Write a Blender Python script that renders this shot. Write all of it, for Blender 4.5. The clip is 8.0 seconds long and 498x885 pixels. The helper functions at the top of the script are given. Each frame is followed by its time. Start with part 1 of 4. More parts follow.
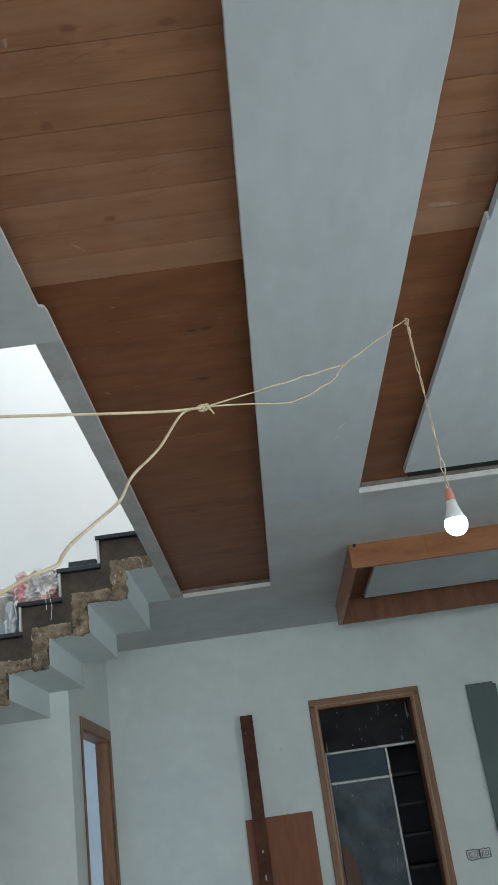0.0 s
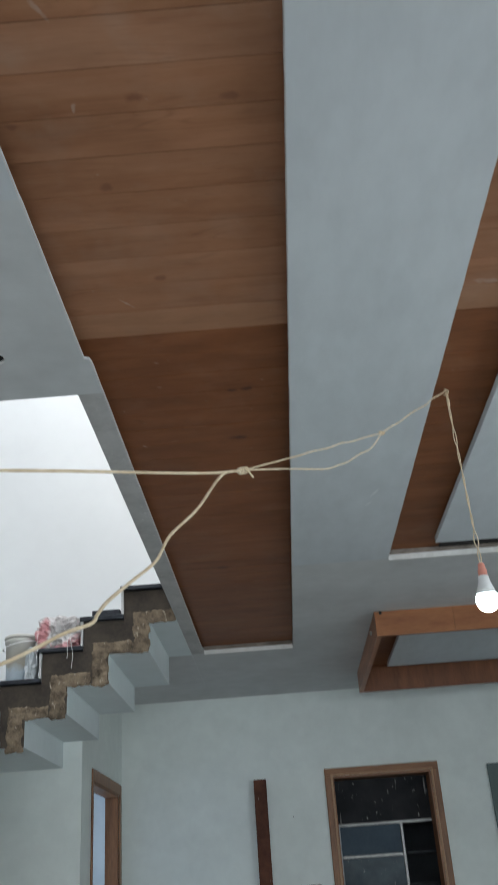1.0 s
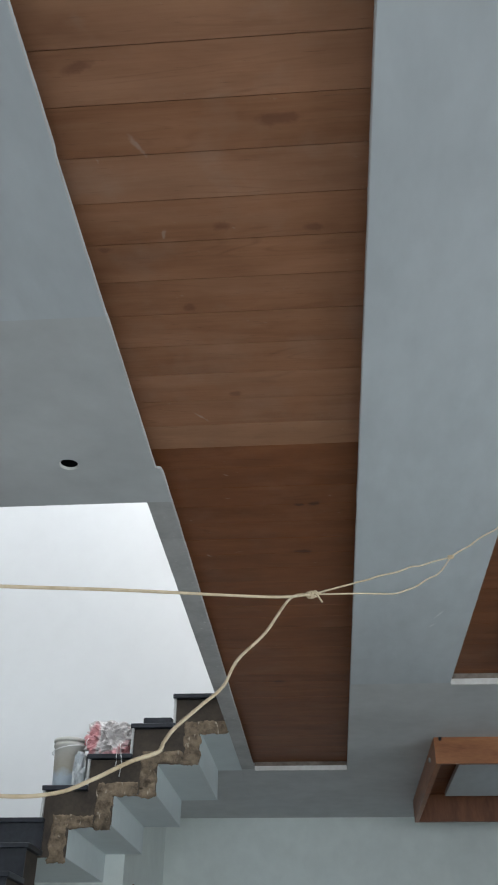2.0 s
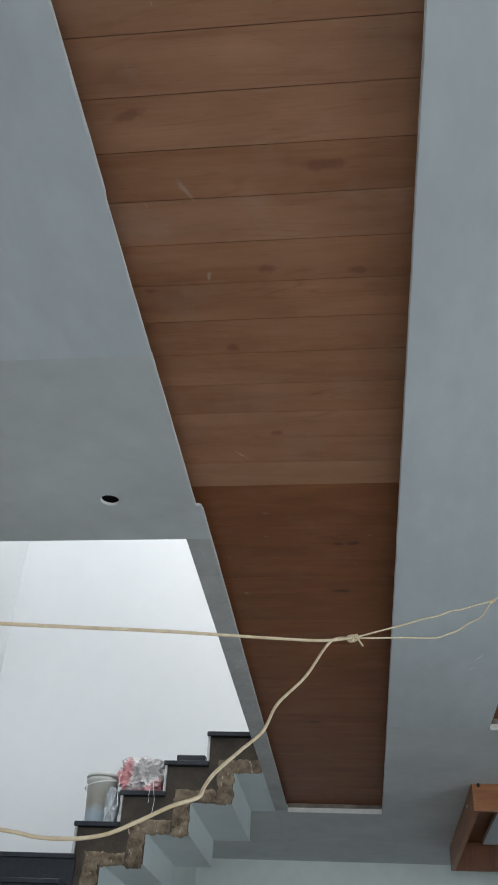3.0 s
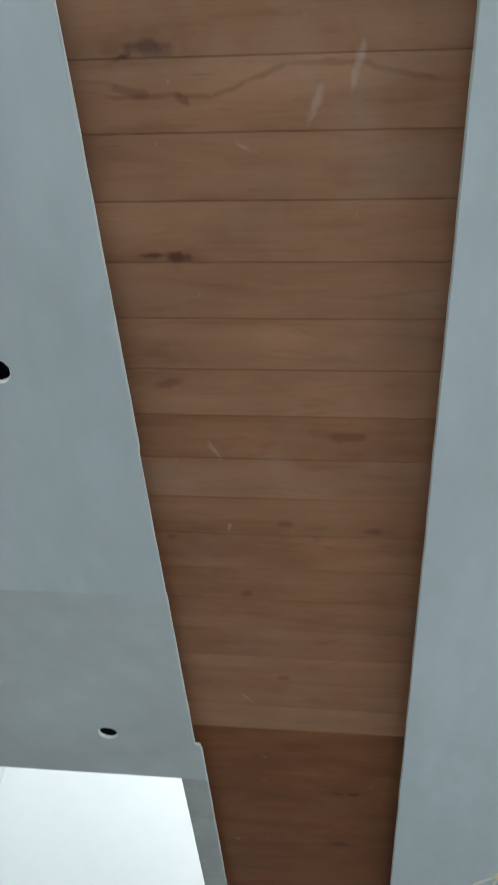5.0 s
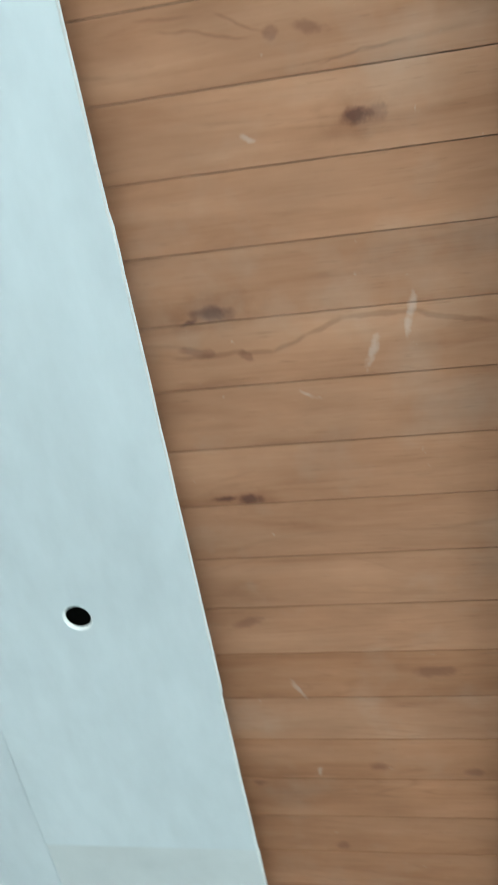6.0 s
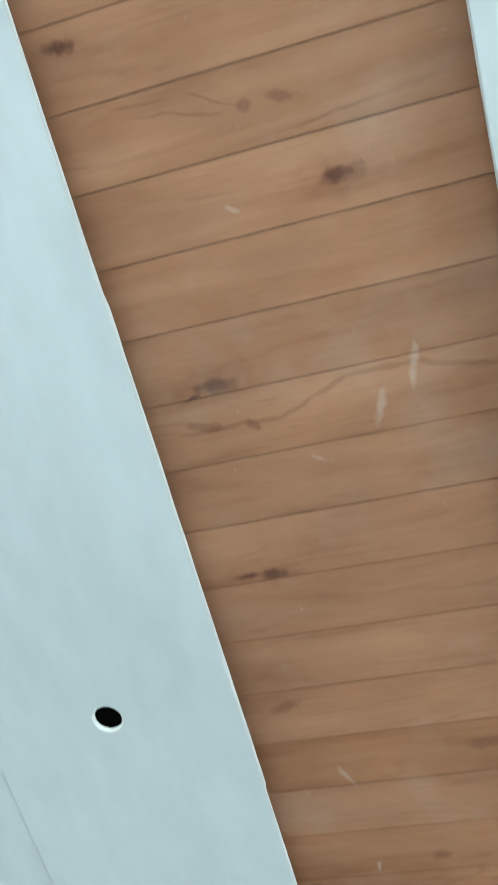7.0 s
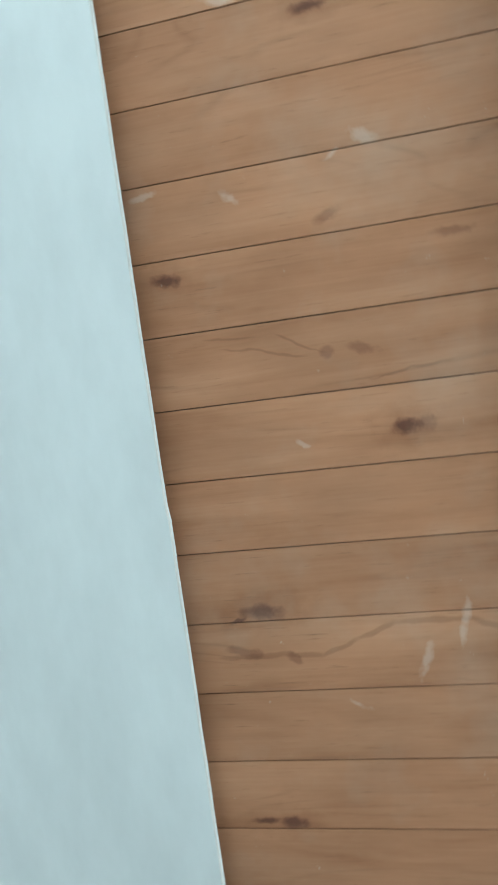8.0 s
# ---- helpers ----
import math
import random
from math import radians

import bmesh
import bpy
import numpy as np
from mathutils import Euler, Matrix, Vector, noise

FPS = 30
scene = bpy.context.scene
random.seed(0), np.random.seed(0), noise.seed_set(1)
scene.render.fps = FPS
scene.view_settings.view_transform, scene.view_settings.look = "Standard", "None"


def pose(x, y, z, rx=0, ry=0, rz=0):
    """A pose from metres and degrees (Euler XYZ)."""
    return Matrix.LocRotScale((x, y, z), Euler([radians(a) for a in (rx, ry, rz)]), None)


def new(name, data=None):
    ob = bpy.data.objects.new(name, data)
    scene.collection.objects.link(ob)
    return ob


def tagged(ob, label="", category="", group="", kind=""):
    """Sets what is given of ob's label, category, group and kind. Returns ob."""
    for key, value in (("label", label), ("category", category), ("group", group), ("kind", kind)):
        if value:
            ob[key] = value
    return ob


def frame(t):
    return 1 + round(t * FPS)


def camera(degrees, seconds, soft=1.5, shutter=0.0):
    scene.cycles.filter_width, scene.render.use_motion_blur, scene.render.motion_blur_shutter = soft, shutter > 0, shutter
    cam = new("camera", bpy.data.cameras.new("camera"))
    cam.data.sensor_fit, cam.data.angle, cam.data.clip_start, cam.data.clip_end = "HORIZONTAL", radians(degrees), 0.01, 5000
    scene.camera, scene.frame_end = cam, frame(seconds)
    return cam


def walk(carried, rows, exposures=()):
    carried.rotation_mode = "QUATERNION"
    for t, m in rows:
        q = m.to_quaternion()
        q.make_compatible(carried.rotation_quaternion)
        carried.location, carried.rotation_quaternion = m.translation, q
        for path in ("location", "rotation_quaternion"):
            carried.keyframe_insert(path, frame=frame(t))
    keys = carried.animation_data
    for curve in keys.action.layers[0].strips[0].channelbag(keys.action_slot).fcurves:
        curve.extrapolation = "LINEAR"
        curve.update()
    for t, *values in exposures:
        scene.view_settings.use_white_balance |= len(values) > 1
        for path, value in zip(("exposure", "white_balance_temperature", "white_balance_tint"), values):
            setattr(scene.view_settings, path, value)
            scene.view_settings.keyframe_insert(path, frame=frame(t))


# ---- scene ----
cam = camera(30.87, 8.0, soft=1.15, shutter=0.35)
PATH = [
    (0, 0.0000, 0.0000, 1.3000, 113.183, 7.534, 2.437),
    (0.5, -0.0090, -0.0020, 1.2959, 113.218, 6.449, 2.001),
    (1, -0.0163, -0.0167, 1.3130, 116.748, 3.640, 2.708),
    (1.5, -0.0223, -0.0347, 1.3282, 121.148, 1.596, 2.842),
    (2, -0.0389, -0.0432, 1.3411, 123.332, -0.601, 4.653),
    (3.5, -0.0599, -0.0759, 1.3583, 127.501, -3.075, 6.206),
    (4, -0.0755, -0.1068, 1.3823, 130.870, -4.060, 5.750),
    (5.5, -0.0722, -0.2081, 1.4132, 144.129, -7.055, 3.062),
    (6, -0.0398, -0.2174, 1.4313, 150.930, -8.832, 9.409),
    (6.5, 0.0140, -0.1178, 1.4316, 153.650, -7.746, 19.854),
    (7, -0.0333, -0.1389, 1.4314, 157.091, -7.854, 15.246),
    (7.5, -0.0436, -0.1653, 1.4230, 165.709, -10.080, 15.175),
    (8, -0.0031, -0.1461, 1.4293, 172.437, -14.442, 8.099),
]
walk(cam, [(t, pose(x, y, z, rx, ry, rz)) for t, x, y, z, rx, ry, rz in PATH],
     exposures=[(0.0, -0.44, 6450, 8), (1.5, -0.5, 6430, 12), (4.0, -0.58, 6380, 10), (5.5, 0.2, 6150, 1), (6.0, 0.8, 6100, -2), (7.0, 0.75, 6100, -2), (8.0, 0.62, 6100, -3)])

# ---- world and light ----
world = bpy.data.worlds.new("world")
scene.world = world
world.use_nodes = True
wn = world.node_tree.nodes
wl = world.node_tree.links
sky = wn.new("ShaderNodeTexSky")
sky.sky_type = "NISHITA"
sky.sun_disc = False
sky.sun_elevation = radians(48)
sky.sun_rotation = radians(200)
wl.new(sky.outputs[0], wn["Background"].inputs[0])
wn["Background"].inputs[1].default_value = 0.10


def sun_lamp():
    data = bpy.data.lights.new("sun", "SUN")
    data.energy = 1.0
    data.angle = radians(12)
    data.color = (1.0, 0.96, 0.9)
    ob = new("sun", data)
    ob.matrix_world = pose(0, 0, 12, 42, 0, -20)
    return ob


def window_lamp(name, m, width, height, watts, color):
    """Daylight that enters by an opening."""
    data = bpy.data.lights.new(name, "AREA")
    data.shape = "RECTANGLE"
    data.size, data.size_y = width, height
    data.energy = watts
    data.color = color
    ob = new(name, data)
    ob.matrix_world = m
    return ob


sun_lamp()
DAY = (0.86, 0.95, 1.0)
window_lamp("front_opening_light", pose(-0.6, -5.06, 1.2, 90, 0, 0), 2.6, 2.1, 138, DAY)
window_lamp("front_window_light", pose(2.3, -5.06, 1.5, 90, 0, 0), 1.4, 1.3, 62, DAY)
window_lamp("side_window_light", pose(3.66, 1.6, 1.6, 0, 90, 0), 1.35, 2.1, 84, DAY)
window_lamp("skylight_light", pose(-1.5, 3.9, 7.8, 0, 0, 0), 1.95, 3.6, 192, (0.975, 0.985, 1.0))
window_lamp("side_room_light", pose(-3.55, 6.95, 1.5, 0, -90, 0), 1.0, 0.8, 20, (0.56, 0.69, 1.0))

# ---- materials ----


def material(name):
    m = bpy.data.materials.new(name)
    m.use_nodes = True
    nt = m.node_tree
    return m, nt, nt.nodes["Principled BSDF"]


def node(nt, kind, **props):
    n = nt.nodes.new("ShaderNode" + kind)
    for key, value in props.items():
        if key == "operation":
            n.operation = value
        elif key == "data_type":
            n.data_type = value
        elif key == "blend_type":
            n.blend_type = value
        elif key == "feature":
            n.feature = value
    return n


def coords(nt, scale=(1, 1, 1), offset=None):
    tc = node(nt, "TexCoord")
    mp = node(nt, "Mapping")
    mp.inputs["Scale"].default_value = scale
    nt.links.new(tc.outputs["Object"], mp.inputs["Vector"])
    if offset is not None:
        nt.links.new(offset, mp.inputs["Location"])
    return mp.outputs[0]


def noise_of(nt, vec, scale, detail=4.0, rough=0.55, distort=0.0):
    n = node(nt, "TexNoise")
    n.inputs["Scale"].default_value = scale
    n.inputs["Detail"].default_value = detail
    n.inputs["Roughness"].default_value = rough
    n.inputs["Distortion"].default_value = distort
    nt.links.new(vec, n.inputs["Vector"])
    return n.outputs["Fac"]


def ramp(nt, fac, stops):
    r = node(nt, "ValToRGB")
    while len(r.color_ramp.elements) < len(stops):
        r.color_ramp.elements.new(0.5)
    for e, (at, c) in zip(r.color_ramp.elements, stops):
        e.position = at
        e.color = (*c, 1) if len(c) == 3 else c
    nt.links.new(fac, r.inputs[0])
    return r.outputs[0]


def mix(nt, fac, a, b, blend="MIX"):
    n = node(nt, "Mix", data_type="RGBA", blend_type=blend)
    for sock, v in ((n.inputs[0], fac), (n.inputs[6], a), (n.inputs[7], b)):
        if isinstance(v, (int, float)):
            sock.default_value = v
        elif isinstance(v, tuple):
            sock.default_value = (*v, 1)
        else:
            nt.links.new(v, sock)
    return n.outputs[2]


def calc(nt, op, a, b=0.0, c=None):
    n = node(nt, "Math", operation=op)
    for sock, v in zip(n.inputs, (a, b) if c is None else (a, b, c)):
        if isinstance(v, (int, float)):
            sock.default_value = v
        else:
            nt.links.new(v, sock)
    return n.outputs[0]


def bump(nt, bsdf, height, strength, distance=0.01):
    b = node(nt, "Bump")
    b.inputs["Strength"].default_value = strength
    b.inputs["Distance"].default_value = distance
    nt.links.new(height, b.inputs["Height"])
    nt.links.new(b.outputs[0], bsdf.inputs["Normal"])


def mottled(name, dark, light, scale, rough=0.6, metal=0.0, relief=0.15, fine=60.0, stretch=(1, 1, 1), specular=0.5):
    """A surface that varies at two scales."""
    m, nt, bsdf = material(name)
    v = coords(nt, stretch)
    big = noise_of(nt, v, scale, 5, 0.6)
    small = noise_of(nt, v, fine, 3, 0.6)
    f = calc(nt, "ADD", calc(nt, "MULTIPLY", big, 0.7), calc(nt, "MULTIPLY", small, 0.3))
    col = ramp(nt, f, [(0.3, dark), (0.7, light)])
    nt.links.new(col, bsdf.inputs["Base Color"])
    bsdf.inputs["Roughness"].default_value = rough
    bsdf.inputs["Metallic"].default_value = metal
    bsdf.inputs["Specular IOR Level"].default_value = specular
    if relief:
        bump(nt, bsdf, f, relief, 0.004)
    return m


def flecked(name, dark, light, fleck, scale, limit):
    """A matt surface with a few splashes of a lighter colour."""
    m, nt, bsdf = material(name)
    v = coords(nt)
    f = calc(nt, "ADD", calc(nt, "MULTIPLY", noise_of(nt, v, scale, 5, 0.6), 0.75), calc(nt, "MULTIPLY", noise_of(nt, v, scale * 6, 3), 0.25))
    col = ramp(nt, f, [(0.34, dark), (0.66, light)])
    splash = ramp(nt, noise_of(nt, coords(nt, (1, 1, 0.4)), 42, 2, 0.5), [(limit, (0, 0, 0)), (limit + 0.09, (0.75, 0.75, 0.75))])
    nt.links.new(mix(nt, splash, col, fleck), bsdf.inputs["Base Color"])
    bsdf.inputs["Roughness"].default_value = 0.8
    bsdf.inputs["Specular IOR Level"].default_value = 0.25
    bump(nt, bsdf, f, 0.5, 0.006)
    return m


def spots(nt, vec, marks, warp):
    """The strongest of many soft ovals (x, y, half length, half width, turn)."""
    best = None
    for x, y, a, b, turn in marks:
        mp = node(nt, "Mapping")
        mp.vector_type = "TEXTURE"
        mp.inputs["Location"].default_value = (x, y, 0)
        mp.inputs["Rotation"].default_value = (0, 0, radians(turn))
        mp.inputs["Scale"].default_value = (a, b, 1)
        nt.links.new(vec, mp.inputs["Vector"])
        flat = node(nt, "VectorMath", operation="MULTIPLY")
        flat.inputs[1].default_value = (1, 1, 0)
        nt.links.new(mp.outputs[0], flat.inputs[0])
        ln = node(nt, "VectorMath", operation="LENGTH")
        nt.links.new(flat.outputs[0], ln.inputs[0])
        d = calc(nt, "ADD", ln.outputs["Value"], warp)
        v = calc(nt, "SUBTRACT", 1.0, d)
        best = v if best is None else calc(nt, "MAXIMUM", best, v)
    return calc(nt, "MAXIMUM", best, 0.0)


KNOTS = [(-0.412, 0.28, 0.05, 0.016, 0), (-0.407, 0.652, 0.03, 0.013, 0), (-0.45, 0.648, 0.035, 0.008, 0),
         (-0.136, -0.004, 0.027, 0.016, -6),
         (-0.493, -0.284, 0.03, 0.012, 10),
         (-0.208, -0.655, 0.03, 0.011, 0), (-0.452, 0.293, 0.02, 0.004, -12),
         (-0.076, 2.63, 0.04, 0.016, 0)]
FAINT = [(-0.102, -0.008, 0.014, 0.01, 60), (-0.247, -0.136, 0.011, 0.008, 0), (-0.217, -0.345, 0.02, 0.008, -20), (-0.448, 0.348, 0.03, 0.007, 12),
         (-0.19, -0.135, 0.024, 0.008, 14), (-0.03, -0.29, 0.03, 0.007, 4),
         (-0.362, 0.364, 0.014, 0.006, 30), (-0.224, 1.358, 0.022, 0.011, 0), (-0.026, 1.373, 0.02, 0.01, 0),
         (-0.339, 1.62, 0.014, 0.012, 0), (-0.455, 0.945, 0.03, 0.01, -15), (-0.258, 1.982, 0.018, 0.01, 0), (-0.092, 1.086, 0.045, 0.012, 0), (-0.506, 1.411, 0.014, 0.009, 0)]
SMEARS = [(-0.077, 0.3, 0.034, 0.008, 97), (-0.086, 0.335, 0.03, 0.007, 100), (-0.15, 0.382, 0.038, 0.009, 112), 
          (-0.264, 0.446, 0.02, 0.006, 30), (-0.377, 1.128, 0.042, 0.007, 63), (-0.509, -0.424, 0.028, 0.006, 170),
          (-0.346, -0.695, 0.035, 0.008, 10), (-0.367, -0.395, 0.02, 0.01, 40), (-0.197, -0.435, 0.016, 0.004, 150),
          (-0.15, -0.453, 0.025, 0.012, 30), (-0.303, 0.006, 0.014, 0.005, 20), (-0.362, 1.372, 0.014, 0.005, 100),
          (-0.37, 2.088, 0.03, 0.006, 50), (0.68, 2.12, 0.05, 0.012, 10)]
GRAIN = [(-0.419, 0.359, 0.082, 0.0062, 2.0),
         (-0.339, 0.361, 0.038, 0.0062, 1.0),
         (-0.284, 0.35, 0.047, 0.0062, -23.0),
         (-0.222, 0.325, 0.054, 0.0062, -21.0),
         (-0.132, 0.312, 0.085, 0.0062, 0.0),
         (-0.016, 0.325, 0.092, 0.0062, 13.0),
         (-0.398, -0.177, 0.057, 0.0024, 6.0),
         (-0.343, -0.149, 0.094, 0.0024, 9.0),
         (-0.288, -0.158, 0.055, 0.0024, 23.0),
         (-0.115, -0.091, 0.088, 0.0024, -7.0)]


def wobble(nt, vec, scale, amount):
    """Coordinates pushed about by a soft noise."""
    n = node(nt, "TexNoise")
    n.inputs["Scale"].default_value = scale
    n.inputs["Detail"].default_value = 3
    nt.links.new(vec, n.inputs["Vector"])
    a = node(nt, "VectorMath", operation="SUBTRACT")
    a.inputs[1].default_value = (0.5, 0.5, 0.5)
    nt.links.new(n.outputs["Color"], a.inputs[0])
    b = node(nt, "VectorMath", operation="SCALE")
    b.inputs["Scale"].default_value = amount
    nt.links.new(a.outputs[0], b.inputs[0])
    c = node(nt, "VectorMath", operation="ADD")
    nt.links.new(vec, c.inputs[0])
    nt.links.new(b.outputs[0], c.inputs[1])
    return c.outputs[0]


def wood_planks(name, tones, knots=(), faint=(), smears=(), grain=(), haze=0.17):
    """Varnished knotty boards; the grain runs along x, each board has its own tone."""
    m, nt, bsdf = material(name)
    geo = node(nt, "NewGeometry")
    rnd = geo.outputs["Random Per Island"]
    shift = node(nt, "CombineXYZ")
    nt.links.new(calc(nt, "MULTIPLY", rnd, 37.0), shift.inputs[0])
    nt.links.new(calc(nt, "MULTIPLY", rnd, 11.0), shift.inputs[1])
    plain = node(nt, "TexCoord").outputs["Object"]
    tone = noise_of(nt, coords(nt, (1.0, 7, 1), shift.outputs[0]), 1.8, 4, 0.55, 0.7)
    fibre = noise_of(nt, coords(nt, (4, 130, 1), shift.outputs[0]), 1.4, 3, 0.6, 0.2)
    blotch = noise_of(nt, coords(nt, (1.6, 3.2, 1), shift.outputs[0]), 2.6, 4, 0.6)
    f = calc(nt, "ADD", calc(nt, "MULTIPLY", tone, 0.78), calc(nt, "MULTIPLY", fibre, 0.22))
    col = ramp(nt, f, [(0.3, tones[0]), (0.5, tones[1]), (0.7, tones[2])])
    # nested growth lines, where the board was cut flat
    rings = noise_of(nt, coords(nt, (0.75, 5.5, 1), shift.outputs[0]), 1.5, 1.5, 0.4, 0.5)
    saw = calc(nt, "FRACT", calc(nt, "MULTIPLY", rings, 13.0))
    line = calc(nt, "SUBTRACT", 1.0, calc(nt, "DIVIDE", calc(nt, "ABSOLUTE", calc(nt, "SUBTRACT", saw, 0.5)), 0.16))
    line = calc(nt, "MAXIMUM", line, 0.0)
    patch = ramp(nt, noise_of(nt, coords(nt, (2.2, 7, 1), shift.outputs[0]), 1.7, 3), [(0.5, (0, 0, 0)), (0.7, (0.27, 0.27, 0.27))])
    col = mix(nt, calc(nt, "MULTIPLY", line, patch), col, tuple(0.42 * c for c in tones[0]))
    # short dark flecks
    fleck = ramp(nt, noise_of(nt, coords(nt, (12, 210, 1), shift.outputs[0]), 1.3, 3, 0.6), [(0.635, (0, 0, 0)), (0.78, (0.55, 0.55, 0.55))])
    col = mix(nt, fleck, col, tuple(0.4 * c for c in tones[0]))
    gain = calc(nt, "MULTIPLY_ADD", rnd, 0.09, 0.955)
    gain = calc(nt, "MULTIPLY", gain, calc(nt, "MULTIPLY_ADD", blotch, 0.6, 0.7))
    grey = node(nt, "CombineColor")
    for i in range(3):
        nt.links.new(gain, grey.inputs[i])
    col = mix(nt, 1.0, col, grey.outputs[0], "MULTIPLY")
    warp = calc(nt, "MULTIPLY_ADD", noise_of(nt, plain, 30, 4, 0.65), 1.5, -0.75)
    if knots:
        halo = spots(nt, plain, [(x, y, a * 2.4, b * 2.6, r) for x, y, a, b, r in knots], warp)
        col = mix(nt, calc(nt, "MULTIPLY", halo, 0.42), col, (0.17, 0.07, 0.035))
        k = spots(nt, wobble(nt, plain, 60, 0.012), knots, warp)
        k = calc(nt, "MINIMUM", calc(nt, "MULTIPLY", k, 1.3), 0.8)
        col = mix(nt, k, col, (0.085, 0.032, 0.024))
    if faint:
        k = spots(nt, wobble(nt, plain, 60, 0.012), [(x, y, a * 1.3, b * 1.4, r) for x, y, a, b, r in faint], warp)
        col = mix(nt, calc(nt, "MINIMUM", calc(nt, "MULTIPLY", k, 0.8), 0.42), col, (0.11, 0.045, 0.03))
    if grain:
        g = spots(nt, wobble(nt, plain, 11, 0.035), grain, calc(nt, "MULTIPLY", warp, 0.5))
        col = mix(nt, calc(nt, "MINIMUM", calc(nt, "MULTIPLY", g, 0.75), 0.34), col, (0.12, 0.05, 0.027))
    if smears:
        s = spots(nt, wobble(nt, plain, 40, 0.016), smears, calc(nt, "MULTIPLY", warp, 1.5))
        col = mix(nt, calc(nt, "MINIMUM", calc(nt, "MULTIPLY", s, 0.36), 0.24), col, (0.66, 0.62, 0.58))
    # plaster dust: wide faint patches and a few specks
    film = ramp(nt, noise_of(nt, plain, 5.5, 4, 0.6), [(0.52, (0, 0, 0)), (0.78, (haze, haze, haze))])
    col = mix(nt, film, col, (0.46, 0.36, 0.29))
    dust = ramp(nt, noise_of(nt, plain, 34, 5, 0.7), [(0.68, (0, 0, 0)), (0.78, (0.45, 0.45, 0.45))])
    col = mix(nt, dust, col, (0.6, 0.54, 0.47))
    nt.links.new(col, bsdf.inputs["Base Color"])
    bsdf.inputs["Roughness"].default_value = 0.5
    bsdf.inputs["Specular IOR Level"].default_value = 0.2
    bump(nt, bsdf, f, 0.1, 0.002)
    return m


def plaster(name, base, scale=1.4, streak=(1, 1, 1), wear=1.0, marks=False):
    m, nt, bsdf = material(name)
    v = coords(nt, streak)
    a = noise_of(nt, v, scale, 6, 0.62)
    b = noise_of(nt, v, 9.0, 4, 0.6)
    c = noise_of(nt, coords(nt), 140, 2, 0.5)
    f = calc(nt, "ADD", calc(nt, "MULTIPLY", a, 0.65), calc(nt, "MULTIPLY", b, 0.35))
    scuffs = [(0.445, 3.5, 0.05, 0.006, 112), (0.425, 3.62, 0.03, 0.005, 122), (-0.75, 2.1, 0.03, 0.008, 15)] if marks else []
    lo = tuple(x * (1 - 0.14 * wear) for x in base)
    hi = tuple(min(1, x * (1 + 0.06 * wear)) for x in base)
    col = ramp(nt, f, [(0.32, lo), (0.64, hi)])
    if scuffs:
        warp = calc(nt, "MULTIPLY_ADD", noise_of(nt, coords(nt), 60, 3, 0.7), 2.0, -1.0)
        k = spots(nt, node(nt, "TexCoord").outputs["Object"], scuffs, warp)
        col = mix(nt, calc(nt, "MINIMUM", k, 0.6), col, (0.85, 0.86, 0.86))
    nt.links.new(col, bsdf.inputs["Base Color"])
    bsdf.inputs["Roughness"].default_value = 0.75
    bsdf.inputs["Specular IOR Level"].default_value = 0.25
    bump(nt, bsdf, calc(nt, "ADD", calc(nt, "MULTIPLY", f, 2.0), calc(nt, "MULTIPLY", c, 0.25)), 0.12 * wear, 0.004)
    return m


def glow(name, color, strength):
    m, nt, bsdf = material(name)
    bsdf.inputs["Base Color"].default_value = (0.9, 0.9, 0.9, 1)
    bsdf.inputs["Emission Color"].default_value = (*color, 1)
    bsdf.inputs["Emission Strength"].default_value = strength
    return m


GYPSUM = plaster("skimmed_gypsum", (0.585, 0.62, 0.64), streak=(1.7, 0.7, 1), wear=0.85, marks=True)
GYPSUM_OLD = plaster("patched_gypsum", (0.585, 0.6, 0.6))
# Far field: the warmer light at that end is mixed into the colour.
GYPSUM_FAR = plaster("far_skim_warm_lit", (0.592, 0.6, 0.597), 2.2, wear=1.0)
WORN_STRIP = flecked("worn_strip_skim", (0.41, 0.405, 0.395), (0.54, 0.532, 0.52), (0.76, 0.74, 0.71), 7, 0.67)
ARRIS = mottled("worn_board_arris", (0.43, 0.425, 0.415), (0.58, 0.57, 0.56), 9, 0.8)
WALL = plaster("wall_paint", (0.8, 0.85, 0.82), wear=0.7)
SOFFIT = plaster("white_soffit_paint", (0.725, 0.785, 0.79), wear=0.6)
WHITE_WALL = plaster("white_wall_paint", (0.8, 0.82, 0.82), 0.8, wear=0.25)
LIP = mottled("raw_white_board_edge", (0.62, 0.6, 0.57), (0.85, 0.84, 0.82), 12, 0.8)
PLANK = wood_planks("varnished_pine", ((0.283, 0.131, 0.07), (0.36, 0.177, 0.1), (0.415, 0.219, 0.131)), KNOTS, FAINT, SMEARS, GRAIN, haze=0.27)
# Same pine toned down, painting the weaker light further along the room.
DIM_PLANK = wood_planks("dimmed_pine", ((0.258, 0.114, 0.056), (0.328, 0.152, 0.08), (0.38, 0.188, 0.106)), KNOTS, FAINT, SMEARS)
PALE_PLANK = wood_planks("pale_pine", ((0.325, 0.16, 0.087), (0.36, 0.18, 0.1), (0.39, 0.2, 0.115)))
FAR_KNOTS = [(-0.054, 2.622, 0.024, 0.016, 0), (-0.104, 2.628, 0.02, 0.011, 0), (-0.1, 2.98, 0.045, 0.018, 0), (-0.27, 4.448, 0.035, 0.02, 0)]
FAR_SPECKS = [(-0.451, 2.993, 0.018, 0.007, 60), (-0.33, 2.42, 0.012, 0.005, 30)]
